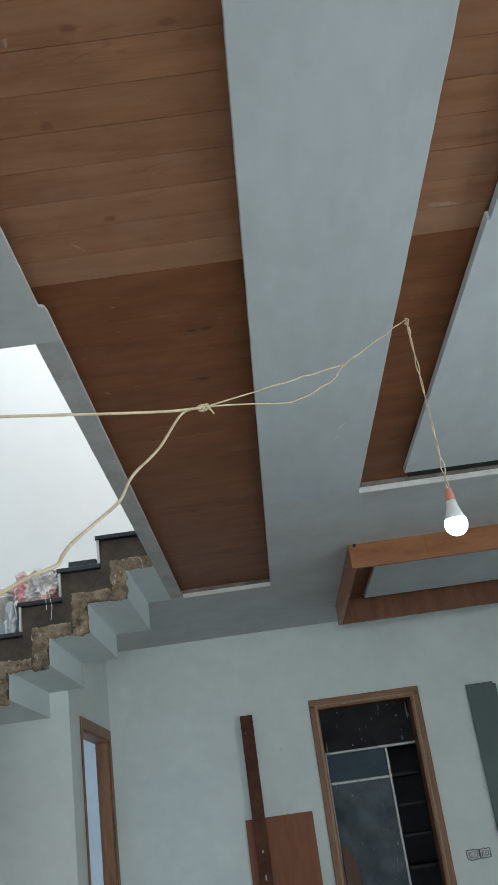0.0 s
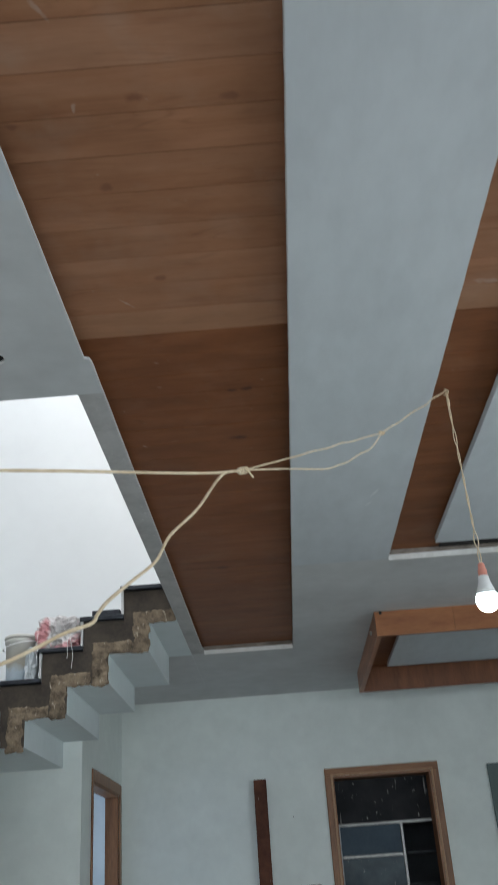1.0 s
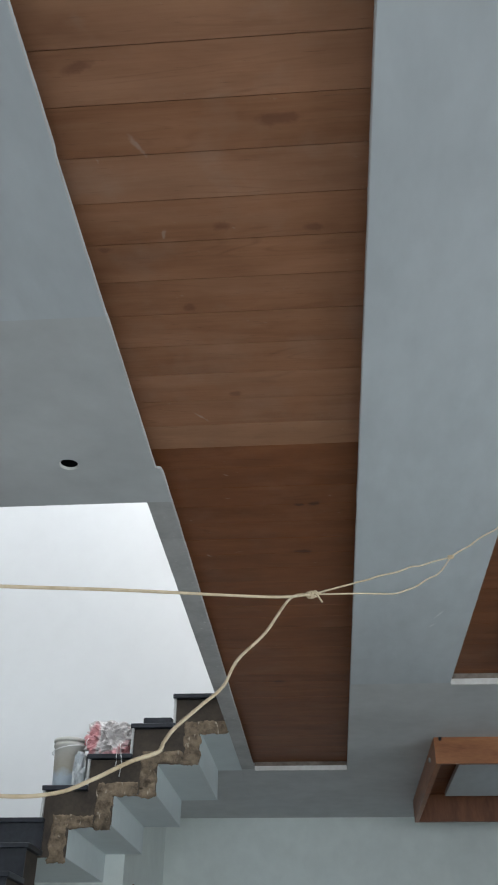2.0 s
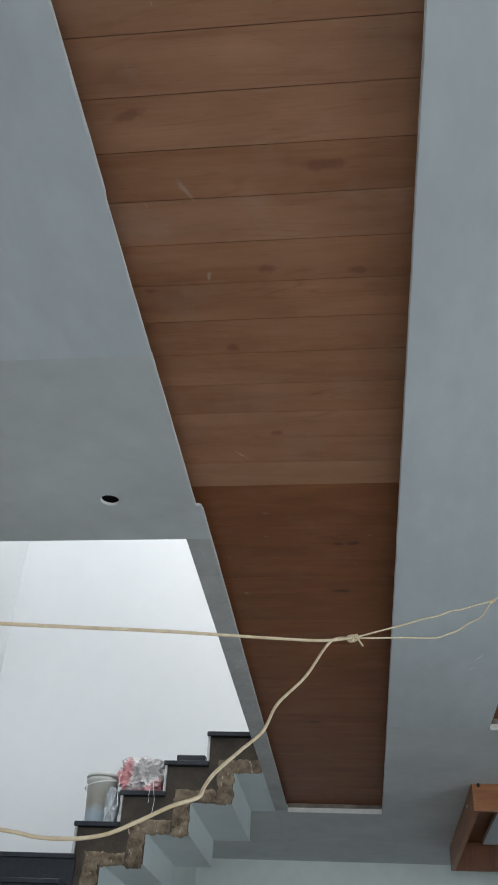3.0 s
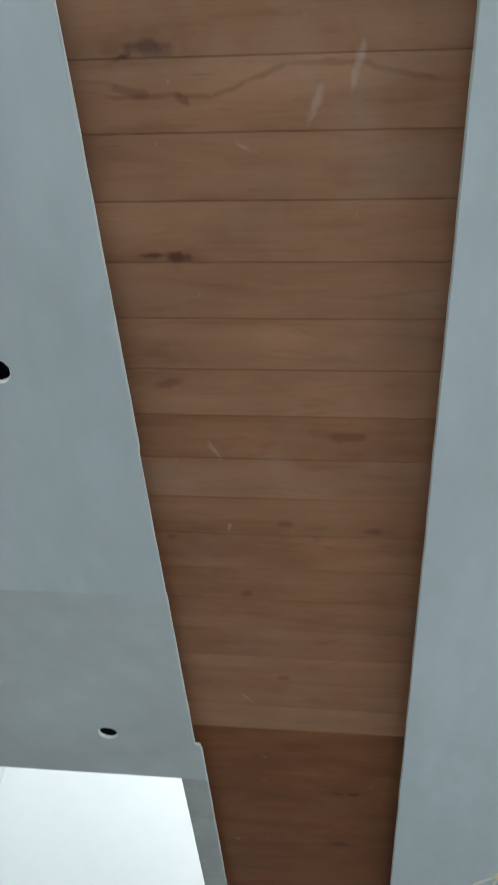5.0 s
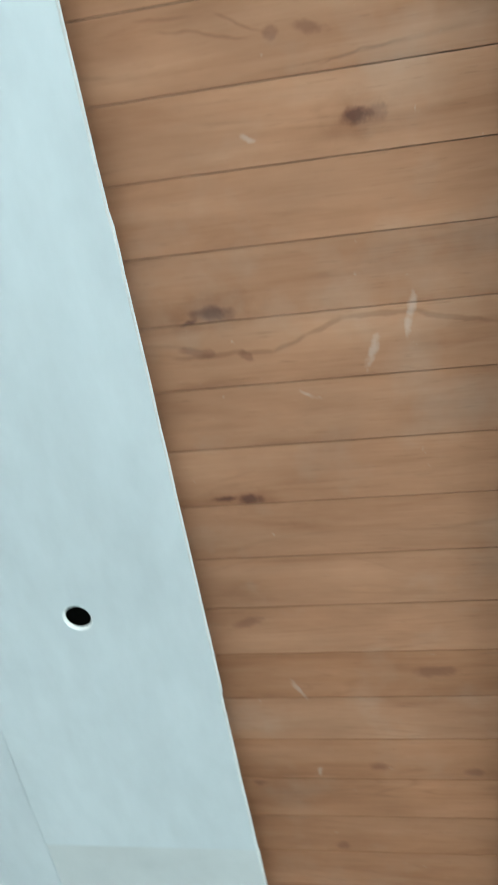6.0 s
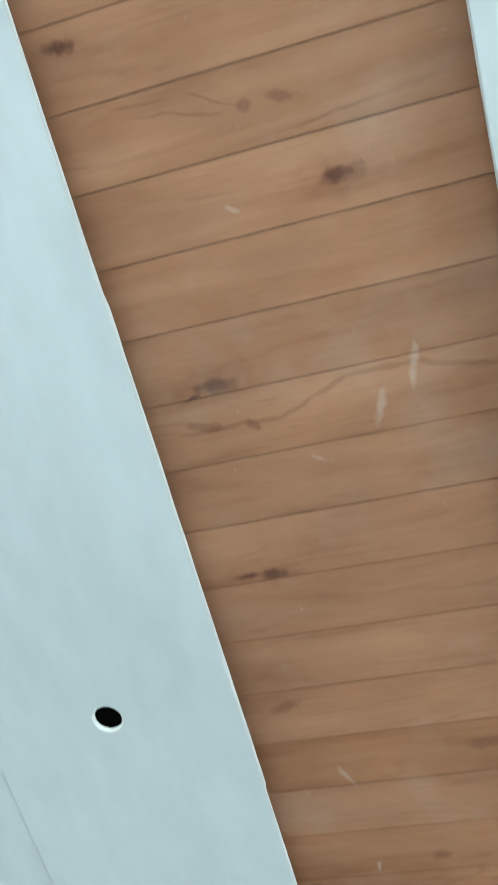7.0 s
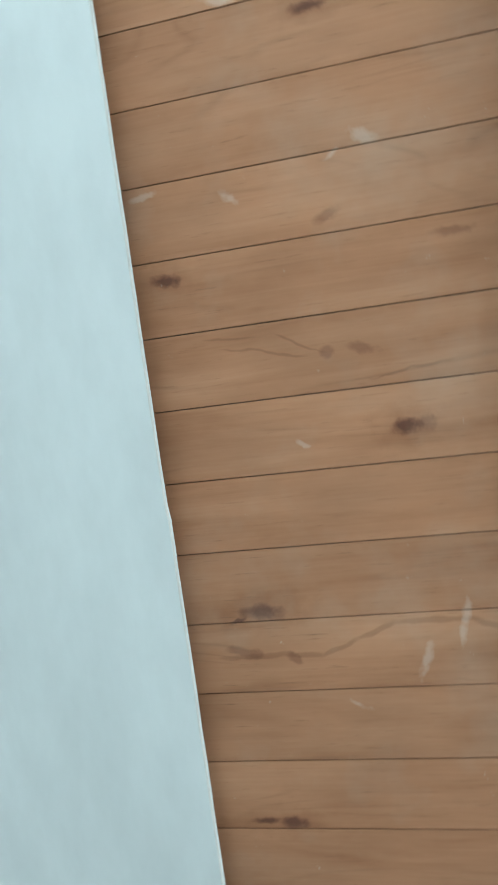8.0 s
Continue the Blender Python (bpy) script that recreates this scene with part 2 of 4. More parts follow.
# Redder boards, darkened as well for the light lost at the far end.
RED_DIM_PLANK = wood_planks("red_pine_dimmed", ((0.185, 0.066, 0.026), (0.222, 0.082, 0.033), (0.258, 0.102, 0.043)), FAR_KNOTS, (), FAR_SPECKS, haze=0.08)
BATTEN = mottled("dusty_batten", (0.12, 0.09, 0.07), (0.34, 0.29, 0.25), 14, 0.85)
# Near black that stands in for shade in gaps, joints and holes.
DARK = mottled("gap_shade_black", (0.008, 0.007, 0.006), (0.02, 0.018, 0.016), 3, 0.9)
CONCRETE = mottled("bare_concrete", (0.2, 0.19, 0.175), (0.36, 0.34, 0.31), 2.0, 0.85)
# Concrete darkened so the colour carries the dimness of the back room.
DIM_CONCRETE = mottled("dimmed_concrete", (0.1, 0.115, 0.13), (0.2, 0.22, 0.24), 2.5, 0.9)
FLOOR = mottled("dusty_screed", (0.3, 0.28, 0.26), (0.48, 0.46, 0.43), 1.4, 0.7)
GROUND = mottled("yard_concrete", (0.2, 0.19, 0.17), (0.35, 0.33, 0.3), 0.6, 0.9)
STEP_SIDE = mottled("dark_mortar", (0.028, 0.023, 0.019), (0.085, 0.066, 0.05), 9, 0.95, relief=0.5)
TAN = flecked("rough_tan_mortar", (0.062, 0.047, 0.033), (0.27, 0.205, 0.14), (0.55, 0.48, 0.38), 17, 0.635)
GRANITE = mottled("dark_granite", (0.008, 0.01, 0.015), (0.032, 0.037, 0.046), 30, 0.4, fine=300, relief=0.0, specular=0.35)
RISER = mottled("pale_stone_edge", (0.36, 0.36, 0.35), (0.56, 0.56, 0.55), 14, 0.5)
CASING = mottled("oak_casing", (0.13, 0.052, 0.021), (0.36, 0.165, 0.07), 3, 0.45, stretch=(9, 9, 1), fine=14)
BEAD = mottled("pale_oak_bead", (0.3, 0.155, 0.075), (0.5, 0.29, 0.155), 6, 0.45, stretch=(9, 9, 1), fine=14)
CASING_X = mottled("oak_casing_head", (0.13, 0.052, 0.021), (0.36, 0.165, 0.07), 3, 0.45, stretch=(1, 9, 9), fine=14)
PELMET = mottled("veneered_board", (0.21, 0.07, 0.026), (0.42, 0.17, 0.065), 4, 0.4, stretch=(1, 1, 5), fine=20)
TIMBER = flecked("dark_red_timber", (0.07, 0.028, 0.018), (0.16, 0.063, 0.038), (0.6, 0.55, 0.5), 6, 0.7)
PLYWOOD = mottled("red_brown_plywood", (0.21, 0.066, 0.029), (0.32, 0.112, 0.05), 4, 0.6, stretch=(5, 5, 1))
DARK_PLY = mottled("dark_brown_board", (0.07, 0.021, 0.008), (0.13, 0.045, 0.018), 4, 0.5, stretch=(5, 5, 1))
# Upright grain is its own; the darker tone paints shade inside the frame.
REAR_VENEER = mottled("upright_veneer_shaded", (0.12, 0.038, 0.014), (0.28, 0.105, 0.04), 2.2, 0.45, stretch=(5, 5, 1), fine=12)
RACK = mottled("blue_grey_rack_paint", (0.022, 0.028, 0.035), (0.048, 0.058, 0.068), 5, 0.5)
GREY_BOARD = mottled("grey_green_board", (0.125, 0.165, 0.158), (0.185, 0.225, 0.216), 3, 0.7, specular=0.2)
METAL = mottled("dull_aluminium", (0.2, 0.2, 0.195), (0.46, 0.46, 0.45), 12, 0.45, metal=0.6)
DARK_METAL = mottled("dark_door_panel", (0.012, 0.015, 0.018), (0.03, 0.035, 0.04), 4, 0.6, specular=0.2)
SMUDGE = mottled("smeared_grey_rim", (0.06, 0.065, 0.065), (0.24, 0.25, 0.25), 30, 0.7)
CORD = mottled("yellowed_cord", (0.58, 0.44, 0.27), (0.8, 0.67, 0.48), 30, 0.6)
PINK = mottled("faded_pink_plastic", (0.62, 0.22, 0.16), (0.75, 0.32, 0.25), 20, 0.5)
WHITE_PLASTIC = mottled("white_plastic", (0.75, 0.75, 0.74), (0.86, 0.86, 0.85), 10, 0.4, relief=0.0)
BULB = glow("lit_bulb", (0.78, 1.0, 1.0), 150.0)

# ---- mesh helpers ----


def add_box(bm, x0, x1, y0, y1, z0, z1, slot=0):
    v = [bm.verts.new((x, y, z)) for z in (z0, z1) for y in (y0, y1) for x in (x0, x1)]
    for f in ((0, 2, 3, 1), (4, 5, 7, 6), (0, 1, 5, 4), (2, 6, 7, 3), (0, 4, 6, 2), (1, 3, 7, 5)):
        bm.faces.new([v[i] for i in f]).material_index = slot
    return v


def boxes(*rows):
    bm = bmesh.new()
    for r in rows:
        add_box(bm, *r)
    return bm


def bevelled(bm, width, segments=2):
    bmesh.ops.bevel(bm, geom=list(bm.edges), offset=width, segments=segments, affect="EDGES", profile=0.5)
    return bm


def link(name, bm, mats, smooth=False):
    me = bpy.data.meshes.new(name)
    bm.normal_update()
    bm.to_mesh(me)
    bm.free()
    for m in mats if isinstance(mats, (list, tuple)) else [mats]:
        me.materials.append(m)
    if smooth:
        me.polygons.foreach_set("use_smooth", [True] * len(me.polygons))
    return new(name, me)


def part(name, bm, mats, parent, label="", smooth=False):
    """One mesh under a thing or under a part of it; bm is in world metres."""
    ob = link(name, bm, mats, smooth)
    ob.parent = parent
    ob.matrix_parent_inverse = parent.matrix_world.inverted()
    return tagged(ob, label) if label else ob


def thing(name, at, label, category, group=""):
    ob = new(name)
    ob.empty_display_size = 0.05
    ob.matrix_world = Matrix.Translation(at)
    bpy.context.view_layer.update()
    return tagged(ob, label, category, group)


def structure(name, bm, mats, label, category):
    return tagged(link(name, bm, mats), label, category, kind="structure")


def tube(points, radius, sides=8, twist=0.0, steps=8):
    """A round cord through the points, rounded by a Catmull-Rom curve."""
    pts = [Vector(p) for p in points]
    ext = [pts[0] * 2 - pts[1]] + pts + [pts[-1] * 2 - pts[-2]]
    line = []
    for i in range(1, len(ext) - 2):
        a, b, c, d = ext[i - 1:i + 3]
        for j in range(steps):
            u = j / steps
            line.append(0.5 * (2 * b + (c - a) * u + (2 * a - 5 * b + 4 * c - d) * u * u + (3 * b - a - 3 * c + d) * u ** 3))
    line.append(pts[-1])
    bm = bmesh.new()
    rings = []
    for i, p in enumerate(line):
        t = (line[min(i + 1, len(line) - 1)] - line[max(i - 1, 0)]).normalized()
        side = t.cross(Vector((0.13, 0.21, 0.97))).normalized()
        up = side.cross(t)
        rings.append([bm.verts.new(p + radius * (math.cos(2 * math.pi * k / sides) * side + math.sin(2 * math.pi * k / sides) * up))
                      for k in range(sides)])
    for a, b in zip(rings, rings[1:]):
        for k in range(sides):
            bm.faces.new((a[k], a[(k + 1) % sides], b[(k + 1) % sides], b[k]))
    bm.faces.new(rings[0][::-1])
    bm.faces.new(rings[-1])
    return bm


def lathe(at, profile, sides=28, top=True, bottom=True):
    """A turned body about the upright axis: rows of radius and height."""
    bm = bmesh.new()
    rings = [[bm.verts.new((at[0] + r * math.cos(2 * math.pi * k / sides), at[1] + r * math.sin(2 * math.pi * k / sides), at[2] + h))
              for k in range(sides)] for r, h in profile]
    for a, b in zip(rings, rings[1:]):
        for k in range(sides):
            bm.faces.new((a[k], a[(k + 1) % sides], b[(k + 1) % sides], b[k]))
    if bottom:
        bm.faces.new(rings[0][::-1])
    if top:
        bm.faces.new(rings[-1])
    return bm


# ---- the large structure ----
ZG, ZW = 2.80, 2.845            # underside of the gypsum and of the boards
X_LEFT, X_RIGHT = -2.65, 3.6
Y_BACK, Y_FAR = -5.0, 7.627
X_DOORWALL, Y_STAIRWALL = -1.348, 6.08

structure("ground", boxes((-60, 60, -60, 70, -0.6, -0.15)), GROUND, "pale concrete yard outside the house", "ground")
structure("floor", boxes((-4.2, X_RIGHT + 0.2, Y_BACK - 0.2, 10.2, -0.15, 0.0)), FLOOR, "dusty grey cement screed floor", "floor")

# far wall with the doorway
structure("wall_north", boxes(
    (-4.0, 0.335, Y_FAR, Y_FAR + 0.2, 0, 3.0), (1.122, X_RIGHT + 0.2, Y_FAR, Y_FAR + 0.2, 0, 3.0),
    (0.335, 1.122, Y_FAR, Y_FAR + 0.2, 2.127, 3.0)), WALL, "pale grey-green painted wall with a doorway", "wall")
structure("wall_east", boxes((X_RIGHT, X_RIGHT + 0.2, Y_BACK - 0.2, 0.5, 0, 3.0), (X_RIGHT, X_RIGHT + 0.2, 2.7, Y_FAR, 0, 3.0),
                             (X_RIGHT, X_RIGHT + 0.2, 0.5, 2.7, 0, 0.9), (X_RIGHT, X_RIGHT + 0.2, 0.5, 2.7, 2.3, 3.0)), WALL,
          "pale painted side wall with a window opening", "wall")
structure("wall_west", boxes((X_LEFT - 0.15, X_LEFT, Y_BACK - 0.2, Y_STAIRWALL + 0.15, 0, 8.0)), WHITE_WALL,
          "white painted wall beside the stairs", "wall")
# street side: one wide opening and one window
structure("wall_south", boxes(
    (X_LEFT, -1.95, Y_BACK - 0.2, Y_BACK, 0, 2.95), (-1.95, 0.75, Y_BACK - 0.2, Y_BACK, 2.3, 2.95),
    (0.75, 1.55, Y_BACK - 0.2, Y_BACK, 0, 2.95), (1.55, 3.05, Y_BACK - 0.2, Y_BACK, 0, 0.8),
    (1.55, 3.05, Y_BACK - 0.2, Y_BACK, 2.2, 2.95), (3.05, X_RIGHT, Y_BACK - 0.2, Y_BACK, 0, 2.95)), WALL,
    "painted front wall with a wide doorway and a window opening", "wall")
# wall behind the stairs, which goes on upstairs, and the wall with the side door
structure("wall_under_stairs", boxes((X_LEFT, X_DOORWALL + 0.012, Y_STAIRWALL, Y_STAIRWALL + 0.15, 0, 2.4)), WALL,
          "pale painted wall below the stairs", "wall")
structure("wall_stairwell", boxes((X_LEFT, X_DOORWALL, Y_STAIRWALL, Y_STAIRWALL + 0.15, 2.4, 2.9),
                                  (X_LEFT, 0.6, Y_STAIRWALL, Y_STAIRWALL + 0.15, 2.9, 8.0)), WHITE_WALL,
          "brightly lit white wall behind the stairs", "wall")
structure("wall_side_door", boxes(
    (X_DOORWALL - 0.1, X_DOORWALL, Y_STAIRWALL + 0.15, 6.475, 0, 2.9), (X_DOORWALL - 0.1, X_DOORWALL, 7.48, Y_FAR, 0, 2.9),
    (X_DOORWALL - 0.1, X_DOORWALL, 6.475, 7.48, 2.09, 2.9)), WALL, "pale painted wall with a side doorway", "wall")
# side room
structure("wall_side_room", boxes(
    (-3.8, -3.65, Y_STAIRWALL + 0.15, Y_FAR, 0, 1.0), (-3.8, -3.65, Y_STAIRWALL + 0.15, Y_FAR, 2.0, 2.9),
    (-3.8, -3.65, Y_STAIRWALL + 0.15, 6.4, 1.0, 2.0), (-3.8, -3.65, 7.5, Y_FAR, 1.0, 2.0),
    (-3.65, X_LEFT - 0.15, Y_STAIRWALL, Y_STAIRWALL + 0.15, 0, 2.9)), WHITE_WALL, "white wall of the side room with a window opening", "wall")
structure("ceiling_side_room", boxes((-3.8, X_DOORWALL - 0.1, Y_STAIRWALL + 0.15, Y_FAR, 2.8, 2.9)), WHITE_WALL,
          "plain white ceiling of the side room", "ceiling")
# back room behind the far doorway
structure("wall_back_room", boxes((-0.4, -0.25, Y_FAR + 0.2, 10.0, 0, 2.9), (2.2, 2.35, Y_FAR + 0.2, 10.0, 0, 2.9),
                                  (-0.4, 2.35, 10.0, 10.15, 0, 2.9)), DIM_CONCRETE, "bare dim concrete walls of the back room", "wall")
structure("ceiling_back_room", boxes((-0.4, 2.35, Y_FAR + 0.2, 10.15, 2.9, 3.0)), DIM_CONCRETE, "bare concrete ceiling of the back room", "ceiling")
# upper floor: slab round the stairwell, its walls and a roof with a skylight
structure("floor_upper", boxes(
    (X_LEFT, X_RIGHT, Y_BACK, 2.505, 2.885, 2.975), (-0.594, X_RIGHT, 2.505, 6.15, 2.885, 2.975),
    (X_DOORWALL, X_RIGHT, 6.30, Y_FAR, 2.905, 2.975), (0.6, X_RIGHT, 6.15, 6.30, 2.885, 2.975)), CONCRETE, "concrete slab of the upper floor", "floor")
structure("wall_upper", boxes((0.45, 0.6, 1.5, Y_STAIRWALL, 2.975, 8.0), (X_LEFT, 0.6, 1.35, 1.5, 2.975, 8.0)), WHITE_WALL,
          "white walls of the upper stair landing", "wall")
structure("ceiling_upper", boxes((X_LEFT, -2.5, 1.5, Y_STAIRWALL, 7.85, 8.0), (-0.5, 0.45, 1.5, Y_STAIRWALL, 7.85, 8.0),
                                 (-2.5, -0.5, 1.5, 2.05, 7.85, 8.0), (-2.5, -0.5, 5.8, Y_STAIRWALL, 7.85, 8.0)), WHITE_WALL,
          "white upper ceiling with a skylight opening", "ceiling")


def board_with_holes(bm, x0, x1, y0, y1, z0, z1, holes, slot=0):
    """A ceiling board with round cut-outs (x, y, radius)."""
    cut, last = 0.09, y0
    for hx, hy, r in sorted(holes, key=lambda h: h[1]):
        add_box(bm, x0, x1, last, hy - cut, z0, z1, slot)
        add_box(bm, x0, hx - cut, hy - cut, hy + cut, z0, z1, slot)
        add_box(bm, hx + cut, x1, hy - cut, hy + cut, z0, z1, slot)
        n = 32
        rim = []
        for k in range(n):
            a = 2 * math.pi * k / n
            c, s = math.cos(a), math.sin(a)
            q = cut / max(abs(c), abs(s))
            rr = r * (1 + 0.05 * noise.noise((3 * c + hy, 3 * s, 0)) + 0.03 * noise.noise((11 * c + hy, 11 * s, 4)))
            rim.append([bm.verts.new((hx + c * q, hy + s * q, z0)), bm.verts.new((hx + c * (rr + 0.003), hy + s * (rr + 0.003), z0)),
                        bm.verts.new((hx + c * rr, hy + s * rr, z0 + 0.003)), bm.verts.new((hx + c * rr, hy + s * rr, z1))])
        for k in range(n):
            a, b = rim[k], rim[(k + 1) % n]
            for i in range(3):
                bm.faces.new((a[i + 1], a[i], b[i], b[i + 1])).material_index = 1 if i else slot
        last = hy + cut
    add_box(bm, x0, x1, last, y1, z0, z1, slot)


def edge_strip(bm, inner, path, out, y0, y1, thick, slot=0, seed=0.0):
    """A board edge along y, slightly uneven, with a worn white arris; path gives (y, x of the edge)."""
    ys = [y0 + (y1 - y0) * i / max(1, round((y1 - y0) / 0.035)) for i in range(max(1, round((y1 - y0) / 0.035)) + 1)]
    ys = sorted(set(ys + [y for y, _ in path if y0 < y < y1]))
    rows = []
    for y in ys:
        x = path[0][1] if y <= path[0][0] else path[-1][1]
        for (ya, xa), (yb, xb) in zip(path, path[1:]):
            if ya <= y <= yb:
                x = xa + (xb - xa) * (y - ya) / (yb - ya)
        x += 0.0011 * noise.noise((y * 7, seed, 0)) + 0.0006 * noise.noise((y * 31, seed, 2))
        chip = 0.0028 + 0.0014 * max(0.0, noise.noise((y * 17, seed, 7)))
        prof = [(inner, ZG), (x - out * chip, ZG), (x - out * chip * 0.3, ZG + 0.0011), (x, ZG + 0.0034), (x, ZG + thick), (inner, ZG + thick)]
        rows.append([bm.verts.new((px, y, pz)) for px, pz in prof])
    for a, b in zip(rows, rows[1:]):
        for i in range(6):
            k = (i + 1) % 6
            q = (a[i], a[k], b[k], b[i])
            bm.faces.new(q if out > 0 else q[::-1]).material_index = 4 if i in (1, 2) else slot
    for r in (rows[0], rows[-1]):
        bm.faces.new(r if r is rows[0] else r[::-1]).material_index = slot


def sunk_panel(bm, x0, x1, y0, y1, depth, slope):
    """A field set slightly back behind a soft filled seam on its right and far sides."""
    n = 60
    ys = [y0 + (y1 - slope - y0) * i / n for i in range(n + 1)]
    rows = []
    for y in ys:
        w = slope * (1 + 0.35 * noise.noise((y * 6, 1.0, 0)))
        d = 0.002 * noise.noise((y * 3, 4.0, 0))
        rows.append([bm.verts.new(p) for p in ((x0, y, ZG + depth), (x1 - w + d, y, ZG + depth), (x1, y, ZG))])
    for a, b in zip(rows, rows[1:]):
        for i in range(2):
            bm.faces.new((a[i], b[i], b[i + 1], a[i + 1])).material_index = 0
    last = rows[-1]
    end = [bm.verts.new(p) for p in ((x0, y1, ZG), (x1, y1, ZG))]
    bm.faces.new((last[0], end[0], end[1], last[1])).material_index = 1
    bm.faces.new((last[1], end[1], last[2])).material_index = 1


def gypsum_ceiling():
    bm = bmesh.new()
    top = ZW - 0.004
    # left field: a filled seam, two cut-outs for spotlights and an uneven edge
    seam, rim = -1.066, -0.60
    sunk_panel(bm, X_LEFT, seam, Y_BACK, 2.012, 0.003, 0.008)
    add_box(bm, X_LEFT, seam, Y_BACK, 2.012, ZG + 0.006, top)
    add_box(bm, X_LEFT, seam, 2.012, 2.502, ZG, top, 2)
    add_box(bm, seam, rim, Y_BACK, 0.3, ZG, ZG + 0.014)
    board_with_holes(bm, seam, rim, 0.3, 1.587, ZG, ZG + 0.009, [(-0.799, 0.886, 0.0285)])
    board_with_holes(bm, seam, rim, 1.587, 2.502, ZG, ZG + 0.009, [(-0.796, 2.255, 0.0275)], 2)
    left = [(0.08, -0.5345), (0.105, -0.531), (1.09, -0.531), (1.11, -0.5345), (1.58, -0.5345), (1.6, -0.533)]
    edge_strip(bm, rim, left, 1, Y_BACK, 1.587, 0.0095, 0, 1.0)
    left2 = [(1.6, -0.533), (2.292, -0.533), (2.298, -0.518), (2.325, -0.514)]
    edge_strip(bm, rim, left2, 1, 1.587, 2.502, 0.0095, 2, 1.0)
    edge_strip(bm, -0.597, left2, 1, 2.502, 6.05, 0.0115, 5, 1.0)
    # middle field
    edge_strip(bm, 0.15, [(0, 0.088), (9, 0.088)], -1, Y_BACK, 4.375, 0.014, 0, 5.0)
    # past y 4.375 the colour carries the warmer far light
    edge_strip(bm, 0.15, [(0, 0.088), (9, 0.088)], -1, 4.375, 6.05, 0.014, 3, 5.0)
    add_box(bm, 0.15, 0.53, Y_BACK, 4.375, ZG, top)
    edge_strip(bm, 0.53, [(0, 0.581), (9, 0.581)], 1, Y_BACK, 4.375, 0.014, 0, 9.0)
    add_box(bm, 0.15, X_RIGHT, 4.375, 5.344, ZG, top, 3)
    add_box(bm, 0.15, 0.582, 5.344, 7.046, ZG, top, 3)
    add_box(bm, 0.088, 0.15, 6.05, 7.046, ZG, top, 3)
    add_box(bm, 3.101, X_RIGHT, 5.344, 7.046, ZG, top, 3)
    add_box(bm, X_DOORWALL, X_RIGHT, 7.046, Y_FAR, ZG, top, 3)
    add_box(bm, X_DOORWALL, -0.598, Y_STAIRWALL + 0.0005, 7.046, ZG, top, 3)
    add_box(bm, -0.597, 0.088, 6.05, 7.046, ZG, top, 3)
    # right field
    add_box(bm, 3.2, X_RIGHT, Y_BACK, 4.375, ZG, top)
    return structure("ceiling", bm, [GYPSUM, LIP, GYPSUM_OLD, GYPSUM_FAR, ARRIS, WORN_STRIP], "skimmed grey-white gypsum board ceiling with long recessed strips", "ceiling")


gypsum_ceiling()
structure("ceiling_island", boxes((0.795, 3.0, 2.16, 4.19, ZG, ZG + 0.03), (0.805, 3.0, Y_BACK + 0.3, 2.16, ZG, ZG + 0.03)), GYPSUM,
          "dropped grey-white gypsum panel with a shadow gap", "ceiling")
structure("ceiling_island_small", boxes((0.795, 2.9, 5.55, 6.84, ZG - 0.01, ZG + 0.02)), GYPSUM,
          "small dropped gypsum panel inside the wooden frame", "ceiling")


def plank_ceiling():
    """Boards across the room, side by side, with open joints."""
    bm = bmesh.new()
    rng = random.Random(4)
    y0, w = 0.2958, 0.12245
    k = math.floor((Y_BACK - y0) / w)
    while y0 + k * w < 7.1:
        a, b = y0 + k * w + 0.0009, y0 + (k + 1) * w - 0.0009
        # k 15 is paler wood; darker steps along y paint light falling off
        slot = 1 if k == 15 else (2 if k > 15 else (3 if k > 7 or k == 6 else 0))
        z = ZW + rng.uniform(-0.0006, 0.0006)
        c = 0.0005
        prof = [(a, z + c), (a + c, z), (b - c, z), (b, z + c), (b, z + 0.016), (a, z + 0.016)]
        L = [bm.verts.new((-0.585, y, h)) for y, h in prof]
        R = [bm.verts.new((3.25, y, h)) for y, h in prof]
        for i in range(6):
            j = (i + 1) % 6
            bm.faces.new((L[i], L[j], R[j], R[i])).material_index = slot
        bm.faces.new(L[::-1]).material_index = slot
        bm.faces.new(R).material_index = slot
        k += 1
    bmesh.ops.recalc_face_normals(bm, faces=bm.faces)
    return structure("ceiling_planks", bm, [PLANK, PALE_PLANK, RED_DIM_PLANK, DIM_PLANK], "varnished knotty brown pine boards in the ceiling recesses", "ceiling")


plank_ceiling()
# black sheet set in where the gap behind the dropped panel lies in shade
structure("gap_shade_panel", boxes((0.84, 3.19, 4.235, 4.355, ZW - 0.01, ZW - 0.003)), DARK, "black panel painting the shadow gap behind the dropped panel", "ceiling")
# unseen black sheet added so open joints and spotlight holes look unlit
structure("shade_backing", boxes((-0.59, 3.3, Y_BACK, 6.14, ZW + 0.018, ZW + 0.03), (X_LEFT, -0.59, Y_BACK, 2.49, ZW + 0.018, ZW + 0.03)), DARK, "black sheet added above the ceiling to darken joints and holes", "ceiling")
structure("trim_strip_end", boxes((-0.512, 0.088, 6.035, 6.049, ZG - 0.012, ZG + 0.016)), LIP, "raw white board edge at the recess end", "trim")
structure("trim_strip_end_wide", boxes((0.581, 3.2, 4.36, 4.374, ZG - 0.012, ZG + 0.016)), LIP, "raw white board edge at the recess end", "trim")

structure("trim_batten", boxes((-0.512, 0.088, 6.039, 6.0495, ZG + 0.0165, ZW - 0.002)), BATTEN, "dusty brown batten above the raw board edge", "trim")
